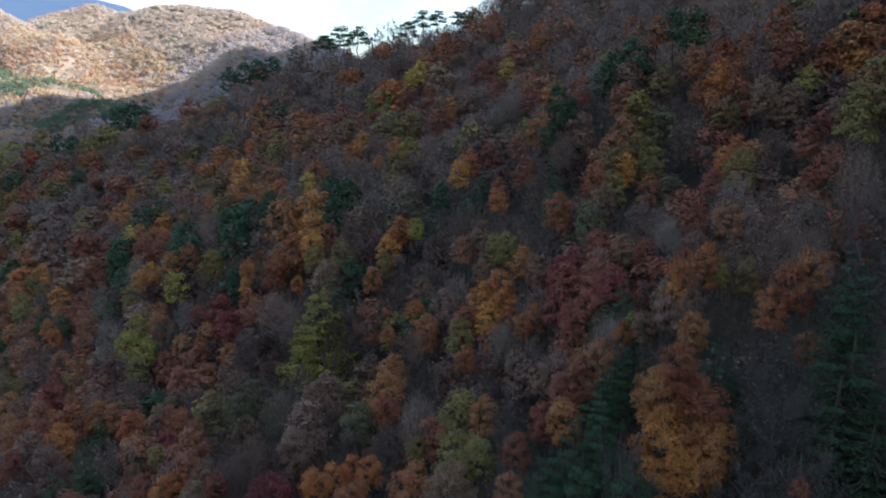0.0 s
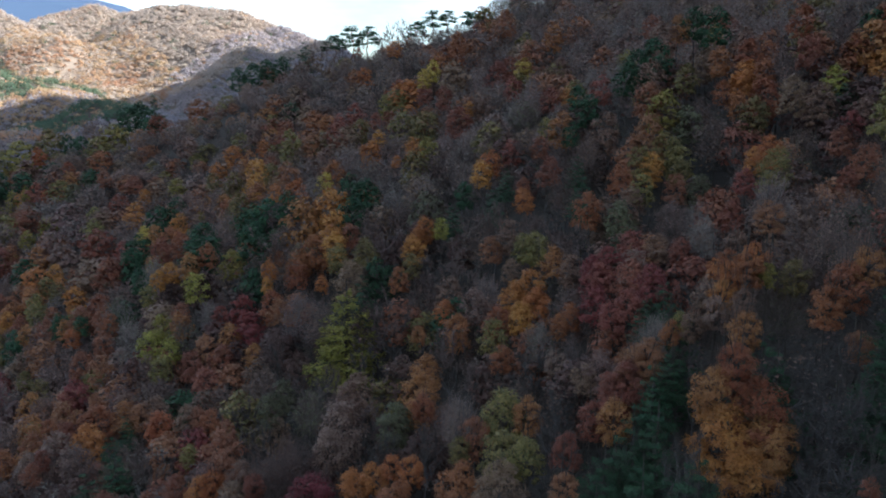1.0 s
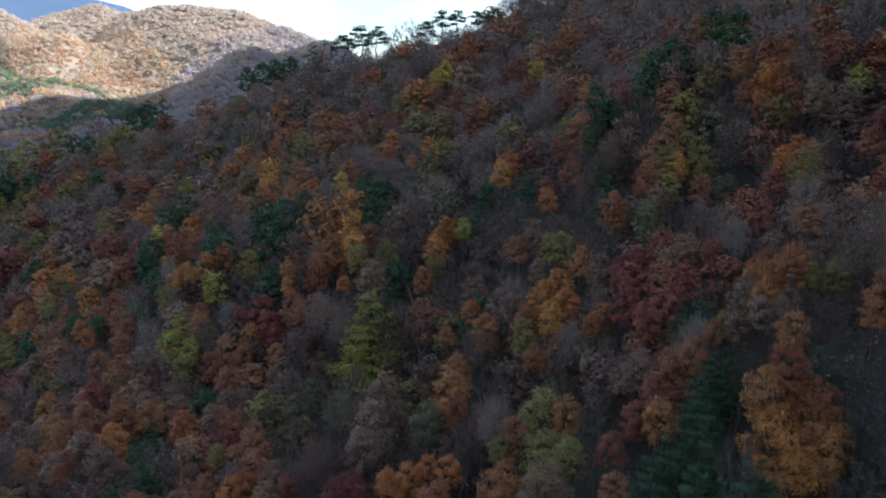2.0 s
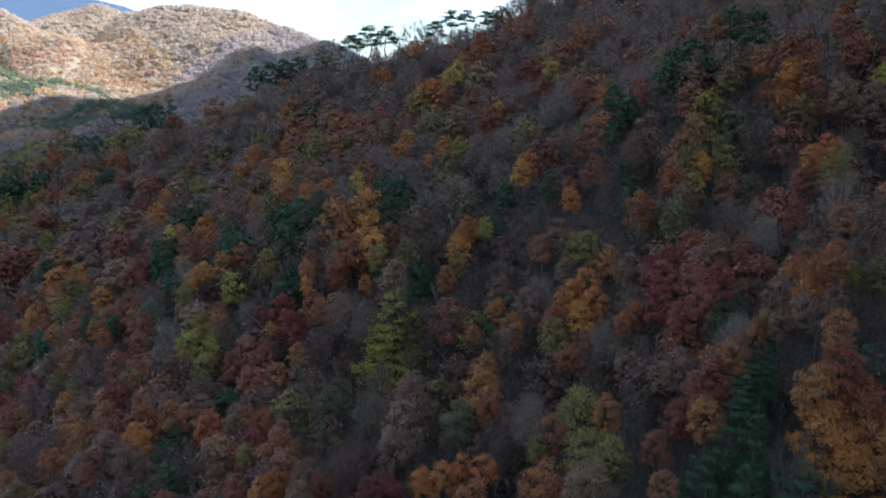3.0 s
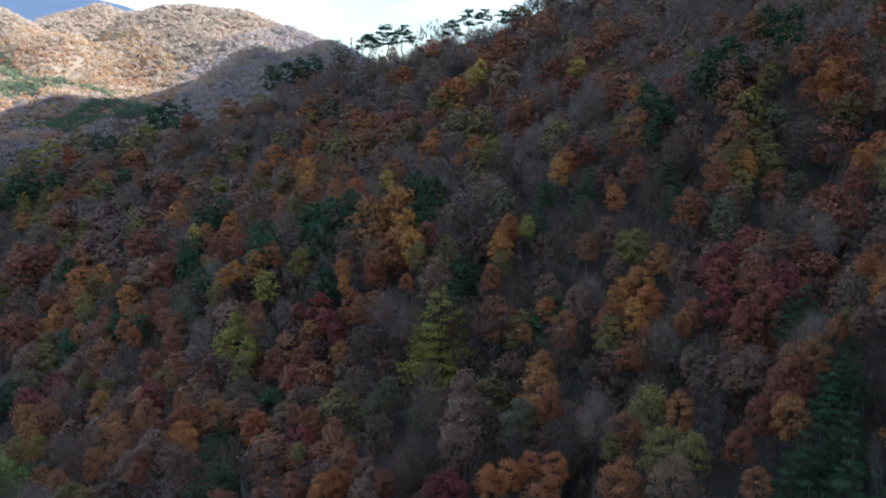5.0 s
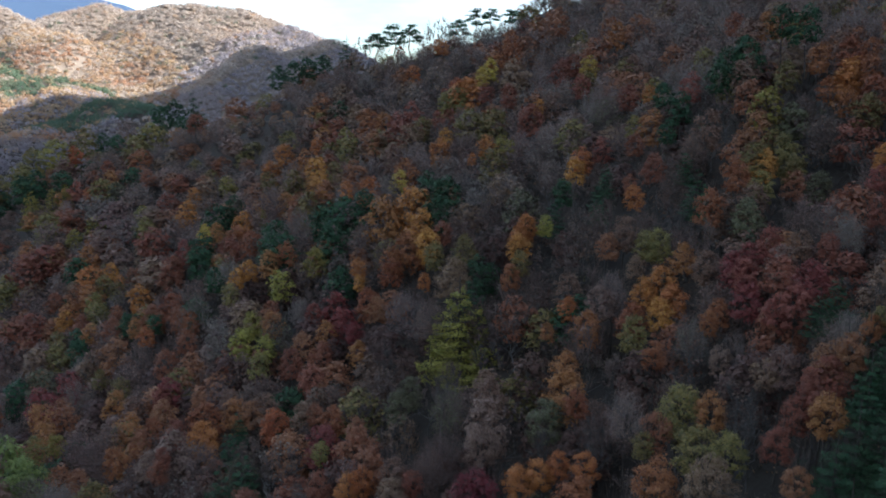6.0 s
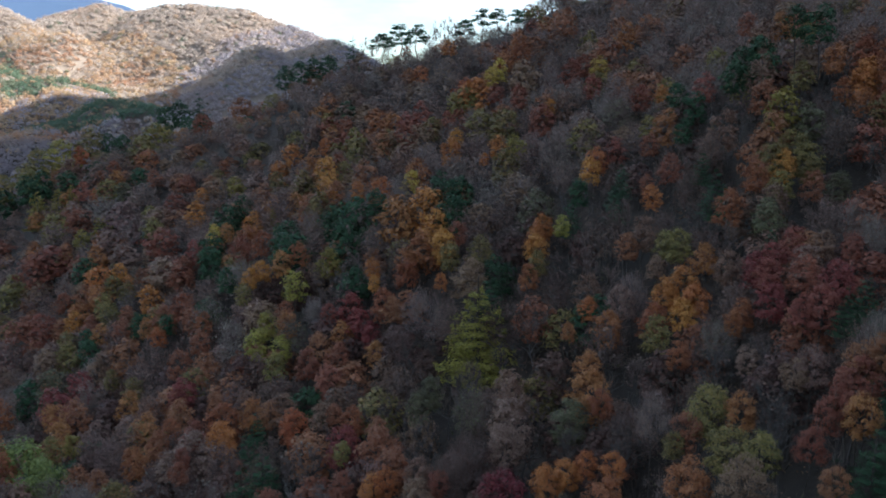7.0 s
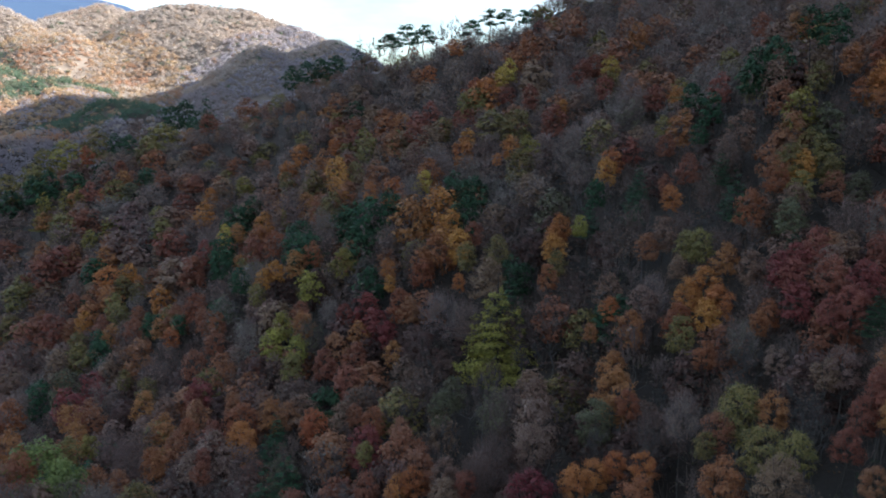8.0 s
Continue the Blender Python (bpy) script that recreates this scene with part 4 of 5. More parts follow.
grow("oak", "amber", -6.0, 87.9, 47.4, 2.5)
grow("roundpine", "pine", 13.6, 95.7, 59.8, 2.9)
grow("pine", "pine", 12.4, 84.8, 56.5, 3.0)
grow("birch", "olive", 6.4, 73.5, 49.1, 3.2)
grow("chestnut", "brown", 4.0, 77.9, 49.7, 3.5)
grow("chestnut", "rust", 2.2, 77.3, 48.0, 2.8)
grow("bare", "bare", 1.7, 92.4, 53.5, 4.1)
grow("bare", "bare", 2.9, 82.0, 51.1, 4.8)
grow("oak", "olive", 22.2, 84.2, 58.9, 4.1)
grow("oak", "olive", 23.2, 82.4, 57.3, 3.9)
grow("oak", "olive", 18.8, 81.4, 57.4, 3.4)
grow("oak", "olive", 22.9, 80.6, 56.0, 2.9)
grow("oak", "amber", 19.7, 80.5, 56.7, 3.3)
grow("chestnut", "copper", 15.9, 78.4, 55.7, 3.3)
grow("oak", "olive", 17.7, 76.4, 54.6, 3.1)
grow("chestnut", "rust", 21.5, 77.1, 54.6, 3.0)
grow("chestnut", "copper", 11.9, 74.6, 53.0, 3.5)
grow("chestnut", "brown", 15.7, 73.8, 53.6, 3.7)
grow("birch", "sage", 14.3, 71.4, 52.5, 3.6)
grow("pine", "pine", 12.1, 79.5, 55.0, 4.3)
grow("thin", "mauve", 19.0, 69.4, 52.7, 4.8)
grow("ash", "pale", 20.7, 66.8, 52.7, 3.8)
grow("birch", "sage", 23.5, 76.3, 54.6, 3.2)
grow("ash", "pale", 19.3, 61.9, 51.8, 2.6)
grow("maple", "rust", 21.4, 61.4, 53.5, 2.6)
grow("oak", "orange", 27.3, 68.9, 58.8, 2.9)
grow("oak", "orange", 26.7, 70.3, 57.6, 2.5)
grow("birch", "olive", 25.5, 63.4, 57.9, 3.4)
grow("maple", "red", 24.9, 68.0, 55.7, 2.4)
grow("maple", "red", 13.9, 64.8, 50.4, 3.2)
grow("maple", "red", 11.7, 64.1, 49.2, 2.8)
grow("maple", "red", 10.4, 63.8, 48.4, 3.2)
grow("chestnut", "rust", 16.8, 60.6, 50.5, 2.3)
grow("chestnut", "brown", 15.8, 63.2, 50.4, 2.3)
grow("chestnut", "mauve", 13.2, 60.8, 49.4, 3.1)
grow("chestnut", "brown", 18.1, 52.0, 52.4, 2.6)
grow("chestnut", "copper", 16.6, 49.8, 51.4, 2.1)
grow("oak", "orange", 17.0, 46.8, 52.4, 2.3)
grow("ash", "mauve", 22.5, 56.3, 56.0, 2.4)
grow("maple", "rust", 20.1, 51.9, 54.5, 2.3)
grow("bare", "bare", 10.0, 69.5, 50.0, 3.1)
grow("pine", "pine", 12.7, 66.7, 50.1, 1.9)
grow("oak", "amber", -6.4, 85.9, 46.7, 3.3)
grow("oak", "olive", -6.6, 82.4, 45.3, 3.0)
grow("chestnut", "copper", -7.9, 80.5, 44.0, 2.8)
grow("bare", "bare", -2.0, 79.9, 46.9, 6.1)
grow("bare", "bare", -0.3, 76.8, 46.2, 5.1)
grow("birch", "olive", 5.5, 74.1, 48.8, 3.1)
grow("chestnut", "copper", 7.7, 69.7, 48.3, 3.0)
grow("oak", "amber", 5.3, 68.5, 46.2, 3.8)
grow("oak", "amber", 3.8, 68.5, 45.1, 3.3)
grow("oak", "orange", 5.4, 65.3, 45.1, 3.2)
grow("oak", "amber", 4.1, 64.1, 44.1, 2.9)
grow("chestnut", "copper", 2.0, 65.9, 43.4, 3.3)
grow("oak", "olive", 1.5, 63.3, 42.7, 3.2)
grow("oak", "orange", -2.8, 72.1, 42.3, 2.4)
grow("chestnut", "copper", -1.7, 68.4, 41.9, 3.3)
grow("chestnut", "copper", -5.3, 69.0, 40.4, 1.7)
grow("bare", "bare", -2.3, 64.8, 41.3, 4.6)
grow("bare", "bare", -8.1, 75.5, 42.8, 5.7)
grow("chestnut", "copper", 1.9, 58.0, 42.0, 2.2)
grow("ash", "sage", 5.0, 58.5, 43.5, 3.1)
grow("ash", "mauve", 1.4, 71.9, 44.8, 3.7)
grow("chestnut", "mauve", 0.2, 71.3, 43.8, 3.6)
grow("chestnut", "brown", 8.8, 66.7, 48.0, 3.0)
grow("chestnut", "brown", -2.2, 75.4, 44.1, 3.4)
grow("chestnut", "brown", 3.9, 72.2, 46.5, 2.2)
grow("maple", "red", 12.4, 59.3, 48.9, 3.3)
grow("maple", "red", 13.3, 56.2, 49.2, 3.1)
grow("maple", "red", 10.6, 62.1, 48.1, 2.8)
grow("maple", "red", 9.6, 58.9, 46.8, 3.1)
grow("maple", "red", 11.0, 53.7, 47.7, 3.1)
grow("maple", "red", 10.0, 54.4, 46.7, 2.4)
grow("pine", "pine", 13.0, 51.6, 49.0, 2.7)
grow("pine", "pine", 11.6, 51.3, 48.2, 2.7)
grow("chestnut", "copper", 7.7, 59.9, 45.1, 2.2)
grow("chestnut", "copper", 6.7, 59.1, 44.3, 2.0)
grow("ash", "pale", 10.8, 45.9, 47.7, 1.9)
grow("chestnut", "copper", 11.1, 44.1, 47.9, 1.6)
grow("birch", "olive", 11.8, 44.3, 48.4, 1.6)
grow("chestnut", "brown", 12.2, 43.5, 48.7, 1.8)
grow("chestnut", "rust", 9.7, 43.7, 46.9, 2.2)
grow("chestnut", "rust", 9.0, 44.3, 46.2, 2.5)
grow("chestnut", "rust", 8.3, 43.7, 45.5, 3.3)
grow("chestnut", "rust", 7.4, 43.2, 44.5, 3.0)
grow("chestnut", "copper", 7.1, 41.0, 44.1, 2.5)
grow("chestnut", "rust", 6.1, 42.8, 43.1, 2.2)
grow("chestnut", "mauve", 7.9, 48.4, 44.7, 2.9)
grow("chestnut", "brown", 6.9, 48.7, 43.6, 2.2)
grow("chestnut", "mauve", 5.5, 53.7, 42.9, 2.1)
grow("pine", "pine", 10.4, 41.2, 47.5, 2.7)
grow("oak", "amber", 15.6, 46.8, 51.1, 2.3)
grow("oak", "amber", 14.5, 45.1, 50.3, 2.0)
grow("oak", "orange", 15.9, 49.9, 50.7, 1.5)
grow("chestnut", "copper", 16.2, 45.5, 51.8, 2.1)
grow("chestnut", "mauve", 13.5, 43.2, 49.7, 2.0)
grow("chestnut", "brown", 14.5, 41.8, 50.4, 1.6)
grow("bare", "bare", 7.2, 54.0, 44.0, 2.4)
grow("birch", "olive", 1.5, 49.4, 41.6, 4.1)
grow("chestnut", "copper", 2.8, 47.7, 41.6, 2.5)
grow("chestnut", "rust", -0.8, 48.1, 40.0, 2.6)
grow("oak", "olive", -1.8, 47.2, 38.9, 1.8)
grow("birch", "olive", 0.8, 44.6, 40.6, 3.2)
grow("birch", "olive", 2.2, 42.5, 41.0, 2.6)
grow("chestnut", "copper", -1.9, 43.8, 38.8, 3.5)
grow("oak", "orange", -5.2, 49.7, 36.3, 2.3)
grow("oak", "orange", -6.8, 51.7, 35.4, 2.1)
grow("oak", "orange", -8.3, 52.0, 34.7, 2.4)
grow("oak", "orange", -9.7, 51.8, 34.2, 2.8)
grow("chestnut", "copper", -6.2, 47.3, 35.7, 3.8)
grow("chestnut", "copper", -4.5, 63.0, 39.6, 3.0)
grow("chestnut", "copper", -5.0, 60.3, 39.0, 4.3)
grow("chestnut", "copper", -4.6, 57.2, 38.2, 2.3)
grow("ash", "mauve", -1.8, 52.2, 39.9, 3.6)
grow("alder", "dusky", -4.3, 52.0, 37.7, 3.6)
grow("birch", "sage", -6.9, 57.8, 37.2, 3.5)
grow("chestnut", "brown", 0.4, 41.0, 40.2, 3.2)
grow("chestnut", "rust", 4.4, 41.2, 41.9, 2.1)
grow("chestnut", "rust", 3.5, 36.9, 41.5, 1.9)
grow("pine", "pine", 9.2, 40.6, 46.5, 3.1)
grow("pine", "pine", 7.5, 38.4, 44.7, 4.0)
grow("pine", "pine", 5.8, 37.2, 43.2, 3.9)
grow("pine", "pine", 6.9, 34.1, 44.0, 3.9)
grow("pine", "pine", 4.5, 33.3, 42.6, 3.8)
grow("chestnut", "copper", 47.0, 88.6, 71.6, 6.3)
grow("chestnut", "copper", 49.9, 88.0, 70.9, 4.2)
grow("chestnut", "copper", 45.3, 88.9, 69.9, 4.2)
grow("oak", "amber", 47.5, 86.6, 68.2, 4.5)
grow("birch", "lime", 40.0, 82.9, 66.0, 3.0)
grow("birch", "olive", 36.3, 62.9, 65.4, 5.0)
grow("birch", "olive", 34.5, 62.2, 62.8, 4.0)
grow("maple", "red", 36.4, 71.8, 61.0, 2.8)
grow("chestnut", "brown", 35.4, 76.6, 63.9, 3.8)
grow("chestnut", "brown", 37.8, 72.2, 62.5, 3.2)
grow("oak", "orange", 53.2, 94.9, 74.5, 4.6)
grow("chestnut", "rust", 42.0, 91.9, 70.5, 3.3)
grow("chestnut", "rust", 28.2, 56.7, 56.6, 1.9)
grow("maple", "rust", 30.9, 59.2, 58.3, 2.9)
grow("maple", "rust", 32.1, 65.4, 59.6, 2.6)
grow("thin", "brown", 29.9, 53.3, 58.2, 3.9)
grow("bare", "bare", 25.5, 45.0, 56.6, 4.4)
grow("thin", "mauve", 25.4, 50.8, 55.2, 4.6)
grow("thin", "mauve", 22.8, 48.4, 53.7, 4.0)
grow("thin", "brown", 22.6, 44.3, 53.7, 3.7)
grow("chestnut", "copper", 19.5, 38.4, 53.5, 2.1)
grow("chestnut", "copper", 18.5, 38.3, 52.8, 2.5)
grow("chestnut", "copper", 17.4, 38.0, 51.5, 2.2)
grow("birch", "olive", 19.2, 45.7, 51.5, 2.3)
grow("birch", "lime", 17.5, 45.5, 51.2, 1.5)
grow("thin", "sage", 18.6, 45.7, 49.7, 3.8)
grow("pine", "pine", 20.8, 36.3, 54.1, 3.9)
grow("pine", "pine", 20.2, 36.1, 51.8, 5.2)
grow("pine", "pine", 20.3, 34.9, 50.1, 5.6)
grow("pine", "pine", 19.0, 33.6, 48.2, 5.8)
grow("pine", "pine", 20.0, 32.2, 46.2, 5.6)
grow("maple", "rust", 21.1, 41.0, 48.1, 2.1)
grow("chestnut", "copper", 14.1, 40.2, 49.5, 2.2)
grow("chestnut", "copper", 12.0, 36.1, 48.9, 2.4)
grow("chestnut", "copper", 11.0, 36.0, 47.8, 2.8)
grow("chestnut", "copper", 13.1, 35.6, 47.4, 3.7)
grow("oak", "amber", 11.4, 35.4, 46.1, 4.0)
grow("chestnut", "copper", 13.2, 34.7, 45.8, 3.3)
grow("oak", "amber", 12.2, 34.5, 44.4, 3.6)
grow("alder", "bare", 17.0, 35.5, 49.1, 4.5)
grow("alder", "bare", 16.7, 33.3, 47.5, 4.9)
grow("alder", "bare", 15.1, 33.9, 45.8, 4.1)
grow("alder", "bare", 15.1, 31.6, 44.8, 4.2)
grow("alder", "bare", 16.7, 30.8, 45.5, 4.6)
grow("alder", "bare", 13.1, 32.4, 43.6, 4.0)
grow("chestnut", "rust", 15.2, 29.1, 45.1, 1.0)
grow("willow", "green", -63.1, 74.2, 26.6, 8.2)
grow("willow", "green", -59.5, 72.3, 25.1, 5.0)
grow("chestnut", "copper", -69.7, 80.2, 24.8, 3.9)
grow("chestnut", "copper", -63.9, 72.2, 26.1, 3.8)
grow("chestnut", "rust", -64.2, 71.1, 25.3, 4.1)
grow("chestnut", "brown", -60.5, 68.4, 24.5, 6.6)
grow("ash", "pale", -62.0, 67.0, 25.1, 3.9)
grow("thin", "sage", -56.5, 68.2, 24.9, 5.4)
grow("birch", "olive", -63.8, 81.7, 23.2, 3.1)
grow("roundpine", "pine", -92.5, 127.5, 13.7, 6.1)
grow("ash", "mauve", -95.6, 125.3, 12.2, 6.6)
grow("chestnut", "brown", -106.3, 140.8, 12.2, 7.4)
grow("chestnut", "copper", -93.4, 119.2, 13.3, 5.5)
grow("chestnut", "rust", -87.0, 125.4, 15.9, 3.6)
grow("maple", "rust", -112.5, 162.6, 16.1, 11.5)
grow("birch", "olive", -125.6, 180.0, 19.6, 8.4)
grow("birch", "olive", -125.8, 183.9, 21.1, 6.4)
grow("birch", "olive", -121.1, 168.8, 14.6, 7.9)
grow("thin", "mauve", -114.8, 174.1, 19.5, 9.6)
grow("thin", "brown", -150.7, 223.3, 27.6, 13.9)
grow("chestnut", "rust", -147.7, 214.6, 25.6, 8.1)
grow("roundpine", "pine", -158.4, 238.9, 37.4, 12.1)
grow("roundpine", "pine", -149.6, 239.6, 41.9, 11.7)
grow("birch", "olive", -163.4, 246.1, 42.4, 13.2)
grow("thin", "mauve", -139.5, 204.9, 22.2, 13.6)
grow("thin", "mauve", -110.4, 151.8, 13.5, 10.3)
grow("pine", "pine", 8.4, 33.5, 43.7, 4.4)
grow("alder", "dusky", 3.7, 37.8, 40.0, 3.7)
grow("alder", "dusky", 9.1, 31.4, 43.8, 4.2)
grow("alder", "dusky", 4.0, 44.3, 42.5, 3.4)
grow("alder", "dusky", -7.5, 55.3, 35.3, 3.8)
grow("alder", "dusky", -15.6, 69.6, 36.2, 3.6)
grow("pine", "pine", 8.6, 37.3, 45.5, 3.9)
grow("alder", "dusky", 9.2, 34.5, 44.9, 3.3)
grow("pine", "pine", 8.8, 31.7, 45.4, 3.9)


# ---- the rest of the wood between the marked trees ----
def crest_line(x):
    return 214 - 0.21 * x + 1.5 * max(x - 4, 0)


def scatter():
    """Places of the trees between the marked ones: x, y, width, luck and height. They fill the gaps and are cut low
    where they would hide marked crowns from the camera.
    """
    pick = random.Random(11)
    mx, my, mw, mz = np.array([m[:4] for m in STANDING]).T
    spots = []
    y = 24.0
    while y < 262:
        step = 3.25 + y * 0.007
        x = -0.615 * y - 29
        while x < min(0.615 * y + 7, 80):
            px, py = x + pick.uniform(-0.45, 0.45) * step, y + pick.uniform(-0.45, 0.45) * step
            w = pick.uniform(4.2, 6.6) * (0.85 + y * 0.0014)
            luck, tall = pick.random(), pick.uniform(6.2, 9.4)
            x += step
            behind = py - crest_line(px)
            if behind > -2 and px > -70 or behind > 12:
                continue
            if behind > -24 and px > -75:
                tall *= 0.72 if px > -38 else 0.9
            if np.any(np.hypot(px - mx, py - my) < 0.17 * (w + np.minimum(mw, 6.5))):
                continue
            foot = float(land(px, py))
            # the camera's line of sight to the lower part of each crown behind
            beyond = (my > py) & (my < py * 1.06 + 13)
            aside = np.abs((px - CAMERA_MID[0]) * my / py - (mx - CAMERA_MID[0]))
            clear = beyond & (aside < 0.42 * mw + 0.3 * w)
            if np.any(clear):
                low = CAMERA_MID[1] + (mz - 0.68 * mw - CAMERA_MID[1]) * py / my
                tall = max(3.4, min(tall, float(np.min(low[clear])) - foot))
            spots.append((px, py, min(w, 0.85 * tall + 1.6), luck, tall))
        y += step * 0.92
    return spots


CAMERA_MID = (-10.0, 60.0)   # x and height of the camera halfway along its path
COUNT, REST = {}, {}   # trees of each kind so far; pieces of the joined wood by material
for _, _, _, _, kind in STANDING:
    COUNT[kind] = COUNT.get(kind, 0) + 1



def joins_rest(kind, shade, x, y, top, width):
    """A tree of the unmarked mass: its leaves and wood go into one joined wood."""
    form = KINDS[kind][1]
    variants = SHAPES[form, 5 if y > 165 else 4 if y > 85 else 3 if y > 58 else 2]
    k = len(STANDING)
    STANDING.append((x, y, width, top, kind))
    base = float(land(x, y))
    turn = k * 2.399
    wide = width / 6.0
    high = min(max((top - base) / 9.0, 0.8 * wide), 1.3 * wide)
    c, s = math.cos(turn) * wide, math.sin(turn) * wide
    m = np.array(((c, -s, 0), (s, c, 0), (0, 0, high)))
    for me, mat in zip(variants[k % len(variants)], (BARK, (TWIGS[kind] if kind in TWIGS else TWIG) if form in ("bare", "thin") else LEAF[shade], LEAF[shade])):
        if me is not None:
            v = np.empty(len(me.vertices) * 3, np.float32)
            me.vertices.foreach_get("co", v)
            f = np.empty(len(me.loops), np.int32)
            me.loops.foreach_get("vertex_index", f)
            corners = len(me.loops) // len(me.polygons)
            REST.setdefault((mat.name, corners), (mat, corners, []))[2].append((v.reshape(-1, 3) @ m.T + (x, y, top - 9.0 * high), f.reshape(-1, corners)))


# dusky trees fill the gaps and carry the shade there in their colour
SPARSE = ((0.20, "bare", "bare"), (0.44, "thin", "dusky"), (0.66, "alder", "dusky"), (0.82, "chestnut", "dusky"), (0.86, "chestnut", "rust"), (0.89, "chestnut", "brown"),
          (0.92, "thin", "sage"), (0.95, "roundpine", "pine"), (0.97, "birch", "olive"), (9.0, "maple", "rust"))
LUSH = ((0.06, "bare", "bare"), (0.32, "thin", "dusky"), (0.44, "thin", "mauve"), (0.72, "chestnut", "dusky"), (0.78, "chestnut", "mauve"), (0.84, "chestnut", "rust"), (0.88, "chestnut", "brown"),
        (0.90, "chestnut", "copper"), (0.94, "roundpine", "pine"), (0.97, "birch", "olive"), (9.0, "maple", "rust"))
# paler mix, with the far flank's brighter light put into its colours
FAR_LUSH = ((0.08, "bare", "bare"), (0.30, "ash", "mauve"), (0.48, "thin", "mauve"), (0.58, "ash", "pale"), (0.72, "chestnut", "mauve"), (0.80, "chestnut", "rust"), (0.87, "chestnut", "brown"),
            (0.90, "chestnut", "copper"), (0.93, "roundpine", "pine"), (0.97, "birch", "olive"), (9.0, "maple", "rust"))
# dark mix: the gully's shade is put into leaf and twig colours
GULLY = ((0.7, "alder", "dusky"), (9.0, "pine", "pine"))
# paler mix, with the upper slope's haze put into its colours
UPPER = ((0.12, "bare", "bare"), (0.36, "ash", "mauve"), (0.52, "ash", "pale"), (0.66, "thin", "mauve"), (0.78, "ash", "brown"), (0.84, "chestnut", "mauve"), (0.88, "chestnut", "rust"), (0.93, "chestnut", "brown"),
         (0.96, "birch", "olive"), (9.0, "maple", "rust"))


def chance_kind(luck, table):
    return next((kind, shade) for limit, kind, shade in table if luck < limit)


for px, py, w, luck, tall in sorted(scatter(), key=lambda s: math.hypot(s[0] + 10, s[1])):
    # the lower and the far flank keep more of their leaves; pale and dark mixes stand for haze and shade
    kind, shade = chance_kind(luck + 0.25 * noise.noise(Vector((px * 0.035, py * 0.035, 3.0))), (LUSH if py < 115 else FAR_LUSH) if px < -38 else GULLY if py < 47 and px > -1 else UPPER if py > 105 else SPARSE)
    COUNT[kind] = COUNT.get(kind, 0) + 1
    plant = grow if COUNT[kind] <= (290 if kind == "chestnut" else 190) else joins_rest
    if plant is grow:
        grow(kind, shade, px, py, float(land(px, py)) + tall, w, 0 if kind == "bare" else 1)
    else:
        joins_rest(kind, shade, px, py, float(land(px, py)) + tall, w)
for mat, corners, pieces in REST.values():
    tagged(new("slope_wood", mesh_of("slope_wood", *joined(pieces), [mat], corners)), "mixed autumn wood covering the upper slope to the crest", "forest", kind="stuff")


# ---- undergrowth ----
def undergrowth(count, seed):
    r = np.random.default_rng(seed)
    y = 20 + 210 * r.random(count) ** 1.2
    x = -0.66 * y - 34 + r.random(count) * (1.26 * y + 44)
    z = land(x, y)
    at, face = [], []
    for k in range(14):
        d = r.normal(size=(count, 3))
        d = d / np.linalg.norm(d, axis=1, keepdims=True)
        d[:, 2] = np.abs(d[:, 2])
        at.append(np.stack([x, y, z], -1) + d * r.uniform(0.5, 1.3, (count, 1)) * (1.1, 1.1, 1.0))
        face.append(d)
    return leaf_tris(np.concatenate(at), np.concatenate(face), np.tile(0.045 + 0.0013 * y, 14))


def brush(count, seed, shift=0):
    """Leafless bushes: twigs fanning up from the ground."""
    r = np.random.default_rng(seed)
    y = 22 + 200 * r.random(count) ** 1.5
    x = -0.62 * y - 26 + r.random(count) * (1.24 * y + 34 + 4 * shift)
    foot = np.repeat(np.stack([x, y, land(x, y)], -1), 20, 0)
    n = len(foot)
    way = unit(r.normal(size=(n, 3)) * (0.55, 0.55, 0.2) + (0, 0, 1))
    s = foot + way * r.uniform(0, 1.3, (n, 1))
    e = s + unit(way + r.normal(size=(n, 3)) * 0.3) * r.uniform(0.8, 1.9, (n, 1))
    return twig_tris(s, e, 0.008 + 0.0003 * foot[:, 1:2])


for words, shade, seed in (("brown dry undergrowth between the trees", "brown", 3), ("dull green undergrowth between the trees", "sage", 4)):
    tagged(new("undergrowth", mesh_of("undergrowth", *undergrowth(1300 if shade == "brown" else 600, seed), [LEAF[shade]], 3)), words, "undergrowth", kind="stuff")
tagged(new("undergrowth", mesh_of("undergrowth", *brush(2600, 5), [TWIG_SHADE], 3)), "leafless bushes darkened as gap shade between the trees", "undergrowth", kind="stuff")
tagged(new("undergrowth", mesh_of("undergrowth", *brush(1800, 6, -5), [TWIG], 3)), "grey leafless bushes between the trees", "undergrowth", kind="stuff")


